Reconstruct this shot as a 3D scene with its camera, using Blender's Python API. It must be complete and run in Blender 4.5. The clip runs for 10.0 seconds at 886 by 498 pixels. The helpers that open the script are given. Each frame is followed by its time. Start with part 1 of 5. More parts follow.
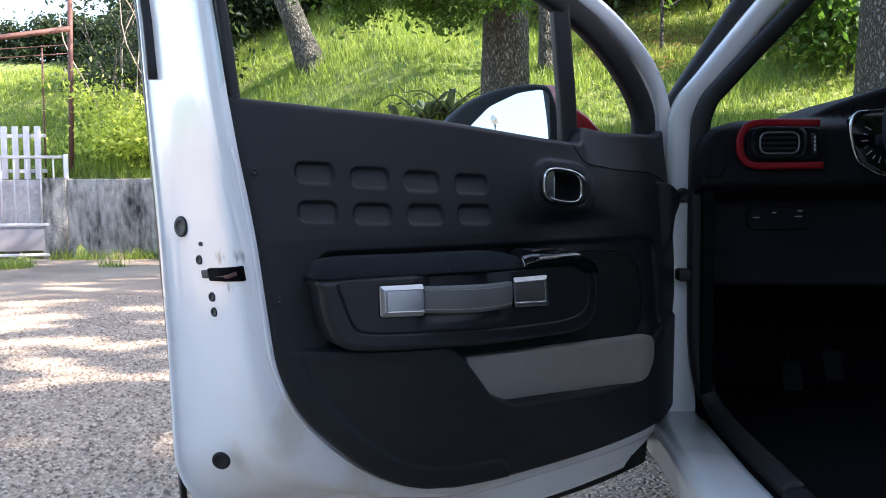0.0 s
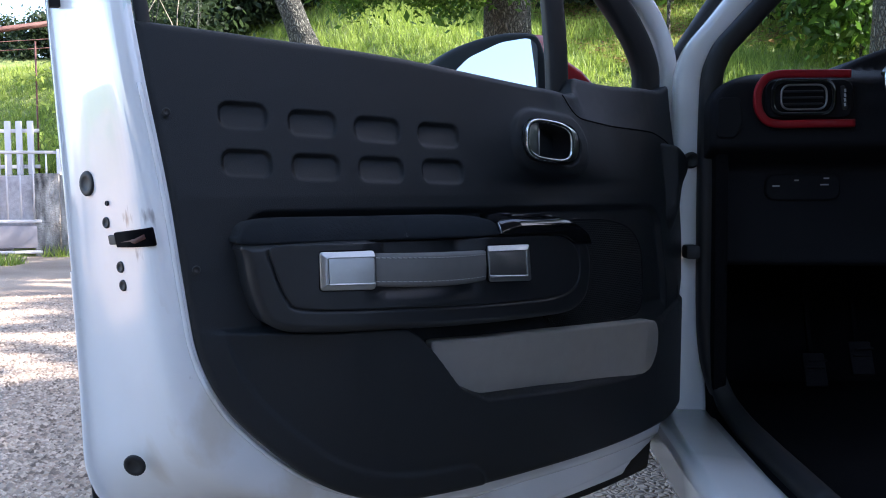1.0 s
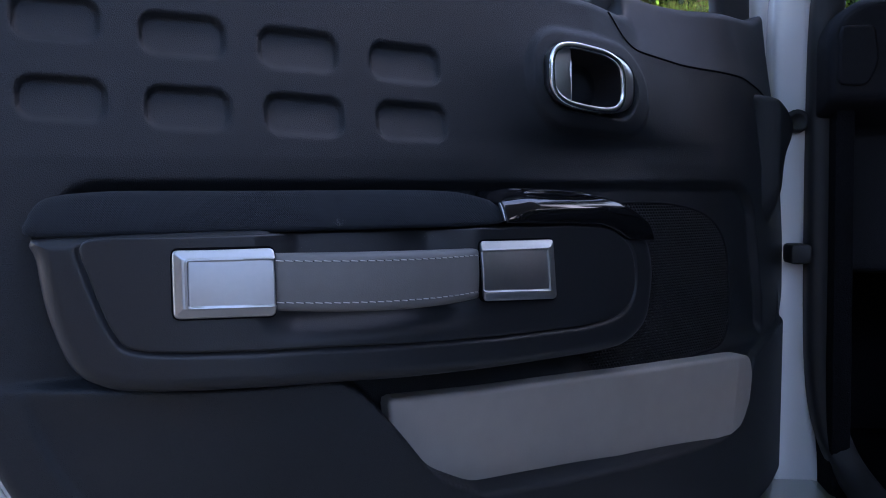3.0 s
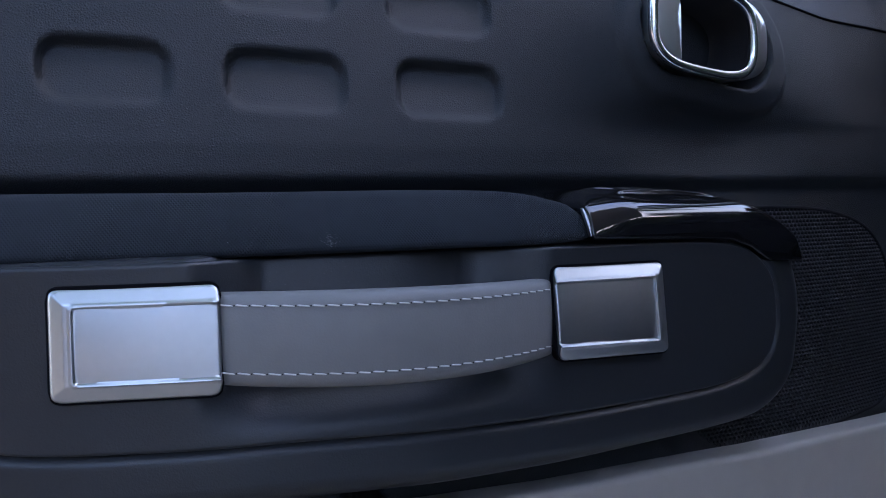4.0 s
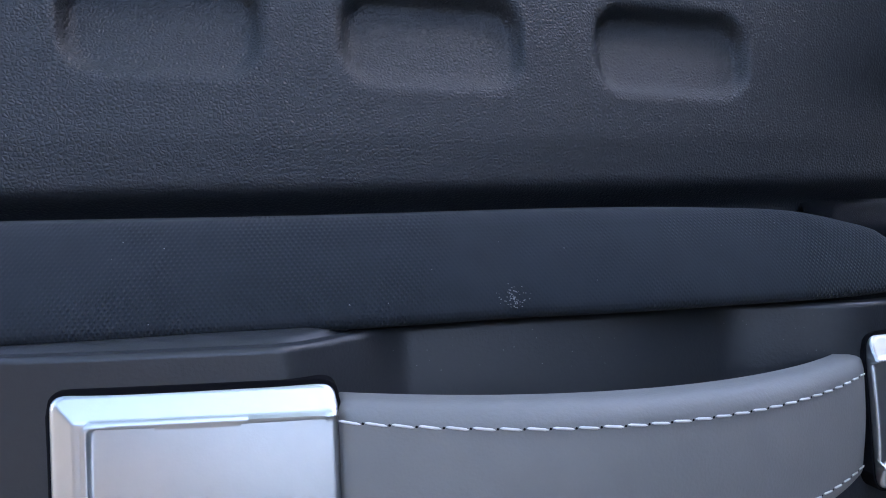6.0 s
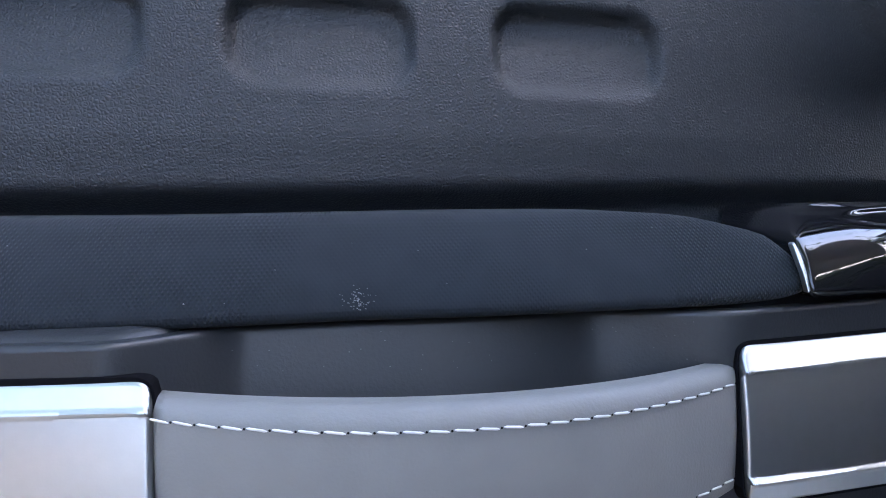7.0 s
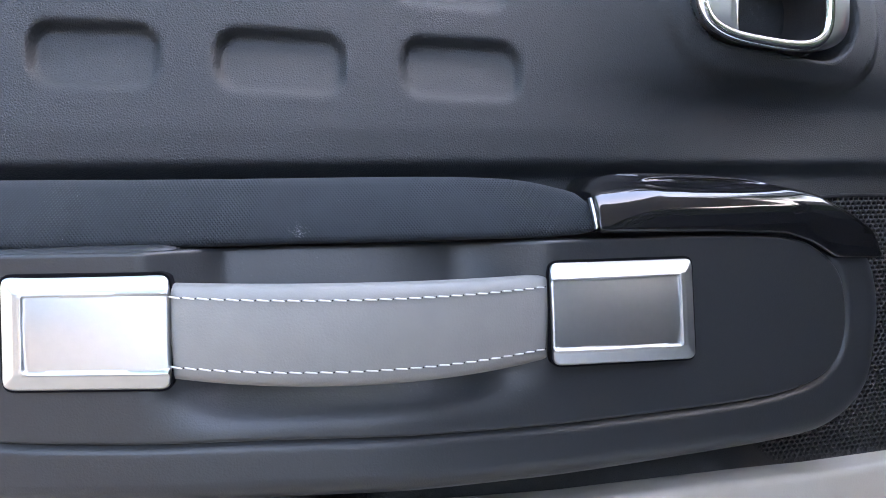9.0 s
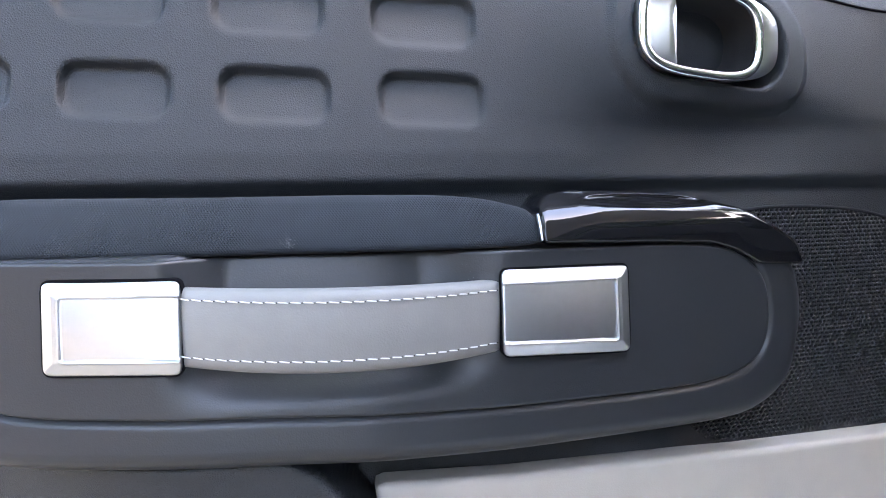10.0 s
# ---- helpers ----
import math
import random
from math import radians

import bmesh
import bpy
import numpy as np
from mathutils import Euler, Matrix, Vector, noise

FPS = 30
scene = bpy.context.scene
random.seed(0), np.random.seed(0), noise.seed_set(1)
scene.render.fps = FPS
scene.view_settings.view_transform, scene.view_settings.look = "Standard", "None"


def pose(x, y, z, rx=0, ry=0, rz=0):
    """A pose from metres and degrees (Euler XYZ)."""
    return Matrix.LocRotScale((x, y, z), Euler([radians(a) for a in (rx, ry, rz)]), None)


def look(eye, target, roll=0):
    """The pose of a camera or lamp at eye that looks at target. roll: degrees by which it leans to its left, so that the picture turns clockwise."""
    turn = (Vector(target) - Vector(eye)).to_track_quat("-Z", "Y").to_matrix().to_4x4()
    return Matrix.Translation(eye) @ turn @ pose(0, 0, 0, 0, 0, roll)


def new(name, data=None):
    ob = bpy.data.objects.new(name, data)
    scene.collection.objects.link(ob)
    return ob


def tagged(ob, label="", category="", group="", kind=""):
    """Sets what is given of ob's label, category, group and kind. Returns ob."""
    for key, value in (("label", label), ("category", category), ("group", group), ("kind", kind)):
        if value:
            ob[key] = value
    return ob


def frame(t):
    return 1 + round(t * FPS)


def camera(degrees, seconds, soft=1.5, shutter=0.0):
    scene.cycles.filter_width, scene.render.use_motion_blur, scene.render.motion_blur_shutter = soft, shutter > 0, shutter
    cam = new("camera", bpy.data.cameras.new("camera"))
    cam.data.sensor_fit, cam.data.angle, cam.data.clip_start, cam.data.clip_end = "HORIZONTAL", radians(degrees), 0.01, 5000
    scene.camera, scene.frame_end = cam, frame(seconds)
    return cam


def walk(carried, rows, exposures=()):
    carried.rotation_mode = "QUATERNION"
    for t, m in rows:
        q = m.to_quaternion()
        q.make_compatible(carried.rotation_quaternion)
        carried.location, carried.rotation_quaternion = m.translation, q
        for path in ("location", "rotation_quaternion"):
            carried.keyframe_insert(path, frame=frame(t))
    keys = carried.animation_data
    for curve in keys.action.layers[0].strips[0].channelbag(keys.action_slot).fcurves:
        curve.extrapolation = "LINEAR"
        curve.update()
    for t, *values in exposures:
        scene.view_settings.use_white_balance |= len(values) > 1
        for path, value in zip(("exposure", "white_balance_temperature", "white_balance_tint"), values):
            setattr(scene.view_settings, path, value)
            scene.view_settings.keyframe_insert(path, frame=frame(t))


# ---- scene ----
cam = camera(54.3, 10.0, soft=1.0)
PATH = [
    (0, (-0.558, -1.411, 0.841), (0.31, 0.387, 0.713), -0.5),
    (0.5, (-0.487, -1.312, 0.807), (0.375, 0.488, 0.681), -0.5),
    (1, (-0.371, -1.195, 0.759), (0.483, 0.609, 0.636), -0.5),
    (1.5, (-0.255, -1.089, 0.729), (0.583, 0.723, 0.611), -0.5),
    (2, (-0.168, -0.98, 0.722), (0.648, 0.843, 0.613), -0.7),
    (2.5, (-0.125, -0.868, 0.72), (0.671, 0.963, 0.601), -0.5),
    (4, (0.053, -0.466, 0.713), (0.67, 1.434, 0.633), -1.3),
    (4.5, (0.057, -0.388, 0.717), (0.624, 1.529, 0.635), -1.2),
    (5, (0.037, -0.335, 0.718), (0.577, 1.587, 0.592), -1.0),
    (5.2, (0.022, -0.317, 0.716), (0.572, 1.602, 0.587), -0.8),
    (6.3, (0.079, -0.259, 0.739), (0.443, 1.704, 0.622), -1.2),
    (6.5, (0.09, -0.259, 0.737), (0.458, 1.703, 0.623), -0.8),
    (7, (0.134, -0.275, 0.735), (0.397, 1.704, 0.61), -0.7),
    (7.5, (0.14, -0.304, 0.714), (0.43, 1.673, 0.613), -0.9),
    (8, (0.157, -0.355, 0.707), (0.415, 1.626, 0.604), -0.9),
    (8.5, (0.169, -0.4, 0.708), (0.41, 1.582, 0.589), -1.0),
    (9, (0.159, -0.452, 0.718), (0.423, 1.526, 0.592), -0.8),
    (9.5, (0.161, -0.503, 0.718), (0.429, 1.476, 0.618), -0.9),
    (10, (0.172, -0.541, 0.736), (0.424, 1.437, 0.586), -0.7),
]
EXPO = [(0.0, 2.38, 6650, 16), (1.0, 2.33, 6200, 18), (1.5, 2.45, 6100, 22), (2.5, 2.67, 6000, 26), (4.0, 3.28, 6150, 24), (4.5, 3.55, 6250, 24), (5.2, 3.84, 6350, 22), (6.5, 4.17, 6650, 20), (7.5, 4.72, 7000, 20), (8.5, 4.97, 7350, 20), (10.0, 5.32, 7650, 20)]
walk(cam, [(t, look(eye, target, roll)) for t, eye, target, roll in PATH], EXPO)

# ---- world and sun ----
world = bpy.data.worlds.new("sky")
scene.world = world
world.use_nodes = True
wn = world.node_tree.nodes
sky = wn.new("ShaderNodeTexSky")
sky.sky_type = "NISHITA"
sky.sun_disc = False
SUN_ELEV, SUN_AZ = 38.0, 120.0     # azimuth from +y towards +x
sky.sun_elevation = radians(SUN_ELEV)
sky.sun_rotation = radians(SUN_AZ)
wn["Background"].inputs[1].default_value = 0.15
world.node_tree.links.new(sky.outputs[0], wn["Background"].inputs[0])
sun = new("sun", bpy.data.lights.new("sun", "SUN"))
sun.data.energy, sun.data.angle, sun.data.color = 4.0, radians(0.6), (1.0, 0.94, 0.84)
SUN_FROM = Vector((math.sin(radians(SUN_AZ)) * math.cos(radians(SUN_ELEV)), math.cos(radians(SUN_AZ)) * math.cos(radians(SUN_ELEV)), math.sin(radians(SUN_ELEV))))
sun.matrix_world = look(SUN_FROM * 30, (0, 0, 0))


# ---- materials ----
def material(name, color, rough=0.5, metal=0.0, spread=0.12, scale=30.0, bump=0.0, bump_scale=200.0, kind="noise", coat=0.0, spec=0.5, second=None, mix_scale=3.0):
    """Principled surface with colour variation at two scales and a fine relief."""
    m = bpy.data.materials.new(name)
    m.use_nodes = True
    nt = m.node_tree
    n, l = nt.nodes, nt.links
    b = n["Principled BSDF"]
    b.inputs["Roughness"].default_value = rough
    b.inputs["Metallic"].default_value = metal
    b.inputs["Coat Weight"].default_value = coat
    b.inputs["Specular IOR Level"].default_value = spec
    co = n.new("ShaderNodeTexCoord")
    a = n.new("ShaderNodeTexNoise")
    a.inputs["Scale"].default_value = scale
    a.inputs["Detail"].default_value = 6
    big = n.new("ShaderNodeTexNoise")
    big.inputs["Scale"].default_value = mix_scale
    big.inputs["Detail"].default_value = 3
    l.new(co.outputs["Object"], a.inputs["Vector"])
    l.new(co.outputs["Object"], big.inputs["Vector"])
    add = n.new("ShaderNodeMath")
    add.operation = "ADD"
    l.new(a.outputs["Fac"], add.inputs[0])
    l.new(big.outputs["Fac"], add.inputs[1])
    ramp = n.new("ShaderNodeValToRGB")
    ramp.color_ramp.elements[0].position, ramp.color_ramp.elements[1].position = 0.35, 0.65
    c = Vector(color)
    d = Vector(second) if second else c * (1 + spread)
    c0 = c if second else c * (1 - spread)
    ramp.color_ramp.elements[0].color, ramp.color_ramp.elements[1].color = (*c0, 1), (*d, 1)
    half = n.new("ShaderNodeMath")
    half.operation = "MULTIPLY"
    half.inputs[1].default_value = 0.5
    l.new(add.outputs[0], half.inputs[0])
    l.new(half.outputs[0], ramp.inputs[0])
    l.new(ramp.outputs[0], b.inputs["Base Color"])
    if bump:
        if kind == "voronoi":
            t = n.new("ShaderNodeTexVoronoi")
            t.feature = "DISTANCE_TO_EDGE"
            out = t.outputs["Distance"]
        else:
            t = n.new("ShaderNodeTexNoise")
            t.inputs["Detail"].default_value = 4
            out = t.outputs["Fac"]
        t.inputs["Scale"].default_value = bump_scale
        l.new(co.outputs["Object"], t.inputs["Vector"])
        bp = n.new("ShaderNodeBump")
        bp.inputs["Strength"].default_value = min(1.0, bump)
        bp.inputs["Distance"].default_value = 1.2 / bump_scale
        l.new(out, bp.inputs["Height"])
        l.new(bp.outputs[0], b.inputs["Normal"])
    return m


def weave(name, color):
    """Fine diagonal twill cloth."""
    m = material(name, color, 0.9, 0, 0.15, 60, spec=0.15)
    n, l = m.node_tree.nodes, m.node_tree.links
    co = n.new("ShaderNodeTexCoord")
    heights = []
    for turn in (38, -38):
        mp = n.new("ShaderNodeMapping")
        mp.inputs["Rotation"].default_value = (0, radians(turn), 0)
        l.new(co.outputs["Object"], mp.inputs["Vector"])
        w = n.new("ShaderNodeTexWave")
        w.inputs["Scale"].default_value = 220
        w.inputs["Distortion"].default_value = 0.6
        l.new(mp.outputs[0], w.inputs["Vector"])
        heights.append(w.outputs["Fac"])
    mul = n.new("ShaderNodeMath")
    mul.operation = "MULTIPLY"
    l.new(heights[0], mul.inputs[0])
    l.new(heights[1], mul.inputs[1])
    bp = n.new("ShaderNodeBump")
    bp.inputs["Distance"].default_value = 0.0006
    worn, press = n.new("ShaderNodeTexNoise"), n.new("ShaderNodeMapRange")
    worn.inputs["Scale"].default_value, worn.inputs["Detail"].default_value = 14, 4
    l.new(co.outputs["Object"], worn.inputs["Vector"])
    press.inputs["From Min"].default_value, press.inputs["From Max"].default_value = 0.40, 0.62
    press.inputs["To Min"].default_value, press.inputs["To Max"].default_value = 0.15, 1.0
    l.new(worn.outputs["Fac"], press.inputs["Value"])
    l.new(press.outputs[0], bp.inputs["Strength"])
    l.new(mul.outputs[0], bp.inputs["Height"])
    l.new(bp.outputs[0], n["Principled BSDF"].inputs["Normal"])
    n["Principled BSDF"].inputs["Sheen Weight"].default_value = 0.03
    return m


def glass_material(name):
    m = bpy.data.materials.new(name)
    m.use_nodes = True
    n, l = m.node_tree.nodes, m.node_tree.links
    tr, gl, mix, fr = n.new("ShaderNodeBsdfTransparent"), n.new("ShaderNodeBsdfGlossy"), n.new("ShaderNodeMixShader"), n.new("ShaderNodeFresnel")
    fr.inputs["IOR"].default_value = 1.18
    tr.inputs["Color"].default_value = (0.86, 0.92, 0.9, 1)
    gl.inputs["Roughness"].default_value = 0.02
    l.new(fr.outputs[0], mix.inputs[0])
    l.new(tr.outputs[0], mix.inputs[1])
    l.new(gl.outputs[0], mix.inputs[2])
    l.new(mix.outputs[0], n["Material Output"].inputs["Surface"])
    return m


TRIM = material("charcoal_grained_trim", (0.0160, 0.0180, 0.0206), 0.48, 0, 0.06, 400, 0.36, 620, "voronoi", spec=0.28)
SMOOTHTRIM = material("charcoal_insert_plastic", (0.0172, 0.0187, 0.0212), 0.40, 0, 0.06, 300, 0.12, 900, spec=0.36)
LOWTRIM = material("charcoal_hard_plastic", (0.020, 0.020, 0.022), 0.6, 0, 0.08, 300, 0.3, 800, spec=0.35)
GRILLEPLASTIC = material("grey_grille_plastic", (0.017, 0.018, 0.021), 0.5, 0, 0.08, 300, spec=0.4)
BLACKGAP = material("black_gap", (0.004, 0.004, 0.005), 0.9, 0, 0.1, spec=0.04)
FABRIC = weave("charcoal_twill_cloth", (0.0112, 0.0142, 0.0175))
LEATHER = material("grey_leather", (0.134, 0.130, 0.124), 0.55, 0, 0.05, 80, 0.12, 900, spec=0.4)
THREAD = material("pale_thread", (0.5, 0.49, 0.47), 0.8, 0, 0.1, 500)
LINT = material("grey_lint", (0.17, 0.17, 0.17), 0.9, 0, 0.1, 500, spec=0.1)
SATIN = material("satin_aluminium", (0.43, 0.44, 0.445), 0.38, 1.0, 0.03, 200, 0.03, 1200)
CHROME = material("chrome", (0.86, 0.87, 0.88), 0.20, 1.0, 0.02, 20)
SATINCHROME = material("satin_chrome", (0.72, 0.74, 0.75), 0.28, 1.0, 0.02, 20)
GLOSS = material("gloss_black", (0.006, 0.006, 0.007), 0.05, 0, 0.05, 20, spec=0.38)
LINER = material("pale_grey_pocket_lining", (0.32, 0.288, 0.257), 0.6, 0, 0.05, 40, 0.2, 900)
WHITE = material("white_car_paint", (0.84, 0.84, 0.84), 0.18, 0, 0.03, 6, coat=0.7)
JAMB = material("scuffed_white_paint", (0.84, 0.84, 0.84), 0.2, 0, 0.03, 6, coat=0.6)
RUBBER = material("black_rubber", (0.012, 0.012, 0.013), 0.6, 0, 0.15, 60)
RED = material("red_paint", (0.36, 0.008, 0.012), 0.35, 0, 0.06, 20, coat=0.15, spec=0.3)
REDTRIM = material("red_soft_plastic", (0.26, 0.005, 0.010), 0.45, 0, 0.06, 20, spec=0.25)
DASH = material("dark_dashboard_plastic", (0.0085, 0.0085, 0.0105), 0.7, 0, 0.1, 200, 0.3, 700, spec=0.18)
PEDAL = material("worn_pedal_rubber", (0.012, 0.011, 0.012), 0.85, 0, 0.3, 90, 0.4, 300, spec=0.15)
CARPET = material("dark_carpet", (0.007, 0.007, 0.008), 0.95, 0, 0.2, 200, 0.6, 400, spec=0.05)
STEEL = material("worn_steel", (0.35, 0.34, 0.33), 0.4, 1.0, 0.15, 60)
GLASS = glass_material("window_glass")
MIRROR = material("mirror_silver", (0.93, 0.94, 0.95), 0.01, 1.0, 0.0, 5)
GRAVEL = material("pale_gravel", (0.31, 0.22, 0.155), 0.95, 0, 0.3, 70, 1.0, 45, "voronoi", second=(0.58, 0.44, 0.32), mix_scale=0.9)
PEBBLE = material("gravel_stone", (0.28, 0.23, 0.19), 0.9, 0, 0.3, 4, second=(0.62, 0.55, 0.47), mix_scale=9)
pn, pl = PEBBLE.node_tree.nodes, PEBBLE.node_tree.links
geo, tone = pn.new("ShaderNodeNewGeometry"), pn.new("ShaderNodeValToRGB")
tone.color_ramp.elements[0].color, tone.color_ramp.elements[1].color = (0.14, 0.105, 0.08, 1), (0.68, 0.56, 0.44, 1)
pl.new(geo.outputs["Random Per Island"], tone.inputs[0])
pl.new(tone.outputs[0], pn["Principled BSDF"].inputs["Base Color"])
SOIL = material("grassy_soil", (0.11, 0.18, 0.04), 0.95, 0, 0.3, 8, 0.8, 30, second=(0.26, 0.26, 0.08), mix_scale=0.6)
CONCRETE = material("stained_concrete", (0.03, 0.028, 0.027), 0.95, 0, 0.3, 16, 1.0, 40, second=(0.50, 0.47, 0.43), mix_scale=3.6)
for node in [q for q in CONCRETE.node_tree.nodes if q.type == "TEX_NOISE"][:2]:
    stretch = CONCRETE.node_tree.nodes.new("ShaderNodeMapping")
    stretch.inputs["Scale"].default_value = (1.0, 1.0, 0.35)
    CONCRETE.node_tree.links.new(CONCRETE.node_tree.nodes["Texture Coordinate"].outputs["Object"], stretch.inputs["Vector"])
    CONCRETE.node_tree.links.new(stretch.outputs[0], node.inputs["Vector"])
GATEPAINT = material("pale_grey_gate_paint", (0.62, 0.60, 0.62), 0.5, 0, 0.08, 10)
PANELPAINT = material("grey_gate_panel_paint", (0.30, 0.28, 0.30), 0.5, 0, 0.1, 10)
PLASTER = material("whitewashed_plaster", (0.38, 0.34, 0.34), 0.9, 0, 0.3, 18, 0.6, 60, second=(0.66, 0.61, 0.60), mix_scale=3)
RUSTPIPE = material("rust_brown_pipe", (0.12, 0.05, 0.04), 0.7, 0, 0.3, 20)


def add_scuffs(m, spots, tint, grain=110, tall=0.3):
    """Rubbed and greasy marks with a ragged outline round the given places."""
    n, l = m.node_tree.nodes, m.node_tree.links
    b, co = n["Principled BSDF"], n["Texture Coordinate"]
    mp, nz = n.new("ShaderNodeMapping"), n.new("ShaderNodeTexNoise")
    mp.inputs["Scale"].default_value = (1.0, 1.0, tall)
    nz.inputs["Scale"].default_value, nz.inputs["Detail"].default_value = grain, 5
    l.new(co.outputs["Object"], mp.inputs["Vector"])
    l.new(mp.outputs[0], nz.inputs["Vector"])
    for place, reach, strength in spots:
        dist, near, add = n.new("ShaderNodeVectorMath"), n.new("ShaderNodeMapRange"), n.new("ShaderNodeMath")
        dist.operation = "DISTANCE"
        dist.inputs[1].default_value = place
        l.new(co.outputs["Object"], dist.inputs[0])
        near.inputs["From Min"].default_value, near.inputs["From Max"].default_value = 0.0, reach
        near.inputs["To Min"].default_value, near.inputs["To Max"].default_value = 0.22, -0.30
        l.new(dist.outputs["Value"], near.inputs["Value"])
        l.new(nz.outputs["Fac"], add.inputs[0])
        l.new(near.outputs[0], add.inputs[1])
        mask, mix = n.new("ShaderNodeMapRange"), n.new("ShaderNodeMix")
        mask.inputs["From Min"].default_value, mask.inputs["From Max"].default_value = 0.50, 0.75
        mask.inputs["To Max"].default_value = strength
        l.new(add.outputs[0], mask.inputs["Value"])
        mix.data_type = "RGBA"
        l.new(b.inputs["Base Color"].links[0].from_socket, mix.inputs[6])
        mix.inputs[7].default_value = (*tint, 1)
        l.new(mask.outputs[0], mix.inputs[0])
        l.new(mix.outputs[2], b.inputs["Base Color"])


add_scuffs(JAMB, [((-0.245, 0.155, 0.728), 0.034, 0.8), ((-0.222, 0.112, 0.732), 0.03, 0.7), ((-0.235, 0.137, 0.676), 0.026, 0.6)], (0.22, 0.19, 0.18))
add_scuffs(JAMB, [((-0.235, 0.15, 0.60), 0.10, 0.45)], (0.66, 0.60, 0.50), 14, 0.4)
DOORWHITE = material("road_dusted_white_paint", (0.84, 0.84, 0.84), 0.2, 0, 0.03, 6, coat=0.6)
add_scuffs(DOORWHITE, [((-0.13, 0.13, 0.42), 0.15, 0.6), ((0.0, 0.12, 0.30), 0.14, 0.5), ((-0.22, 0.2, 0.33), 0.12, 0.4)], (0.62, 0.54, 0.43), 16, 0.6)
add_scuffs(DOORWHITE, [((-0.17, 0.12, 0.50), 0.03, 0.7)], (0.2, 0.17, 0.15), 160, 0.6)


def bark_material(name, plate, furrow):
    m = material(name, plate, 0.95, 0, 0.35, 20, second=tuple(c * 1.5 for c in plate), mix_scale=5)
    n, l = m.node_tree.nodes, m.node_tree.links
    b = n["Principled BSDF"]
    old = b.inputs["Base Color"].links[0].from_socket
    co, mp, wob, add = n["Texture Coordinate"], n.new("ShaderNodeMapping"), n.new("ShaderNodeTexNoise"), n.new("ShaderNodeVectorMath")
    mp.inputs["Scale"].default_value = (1, 1, 0.24)
    wob.inputs["Scale"].default_value = 9
    l.new(co.outputs["Object"], wob.inputs["Vector"])
    sc = n.new("ShaderNodeVectorMath")
    sc.operation = "SCALE"
    sc.inputs["Scale"].default_value = 0.13
    l.new(wob.outputs["Color"], sc.inputs[0])
    l.new(co.outputs["Object"], add.inputs[0])
    l.new(sc.outputs[0], add.inputs[1])
    l.new(add.outputs[0], mp.inputs["Vector"])
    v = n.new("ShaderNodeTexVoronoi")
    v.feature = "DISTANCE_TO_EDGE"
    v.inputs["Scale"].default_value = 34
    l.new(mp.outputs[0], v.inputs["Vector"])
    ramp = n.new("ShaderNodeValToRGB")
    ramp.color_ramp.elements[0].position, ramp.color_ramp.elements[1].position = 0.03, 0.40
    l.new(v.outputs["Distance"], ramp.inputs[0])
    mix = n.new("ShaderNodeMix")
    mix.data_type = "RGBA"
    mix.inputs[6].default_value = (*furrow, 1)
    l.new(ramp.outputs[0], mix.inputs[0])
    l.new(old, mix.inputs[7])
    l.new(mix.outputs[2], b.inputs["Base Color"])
    bp = n.new("ShaderNodeBump")
    bp.inputs["Distance"].default_value = 0.03
    l.new(ramp.outputs[0], bp.inputs["Height"])
    l.new(bp.outputs[0], b.inputs["Normal"])
    return m


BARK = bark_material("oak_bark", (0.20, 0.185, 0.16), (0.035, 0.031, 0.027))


def leaf_material(name, c0, c1):
    m = material(name, c0, 0.5, 0, 0.3, 3, second=c1, mix_scale=1.3)
    n, l = m.node_tree.nodes, m.node_tree.links
    b = n["Principled BSDF"]
    t, mix = n.new("ShaderNodeBsdfTranslucent"), n.new("ShaderNodeMixShader")
    mix.inputs[0].default_value = 0.45
    geo, ramp, tint = n.new("ShaderNodeNewGeometry"), n.new("ShaderNodeValToRGB"), n.new("ShaderNodeMix")
    ramp.color_ramp.elements[0].color, ramp.color_ramp.elements[1].color = (*[c * 0.7 for c in c0], 1), (*[c * 1.25 for c in c1], 1)
    l.new(geo.outputs["Random Per Island"], ramp.inputs[0])
    tint.data_type = "RGBA"
    tint.inputs[0].default_value = 0.65
    l.new(b.inputs["Base Color"].links[0].from_socket, tint.inputs[6])
    l.new(ramp.outputs[0], tint.inputs[7])
    l.new(tint.outputs[2], b.inputs["Base Color"])
    bright = n.new("ShaderNodeHueSaturation")
    bright.inputs["Value"].default_value = 1.5
    l.new(tint.outputs[2], bright.inputs["Color"])
    l.new(bright.outputs[0], t.inputs["Color"])
    l.new(b.outputs[0], mix.inputs[1])
    l.new(t.outputs[0], mix.inputs[2])
    l.new(mix.outputs[0], n["Material Output"].inputs["Surface"])
    return m


LEAF = leaf_material("oak_leaf", (0.035, 0.085, 0.012), (0.09, 0.17, 0.02))
HEDGE = leaf_material("hedge_leaf", (0.018, 0.035, 0.014), (0.05, 0.075, 0.03))
GRASS = leaf_material("grass_blade", (0.085, 0.17, 0.022), (0.37, 0.43, 0.085))
YOUNG = leaf_material("young_leaf", (0.26, 0.36, 0.05), (0.55, 0.60, 0.13))
DARKLEAF = leaf_material("strap_leaf", (0.09, 0.13, 0.08), (0.20, 0.25, 0.16))


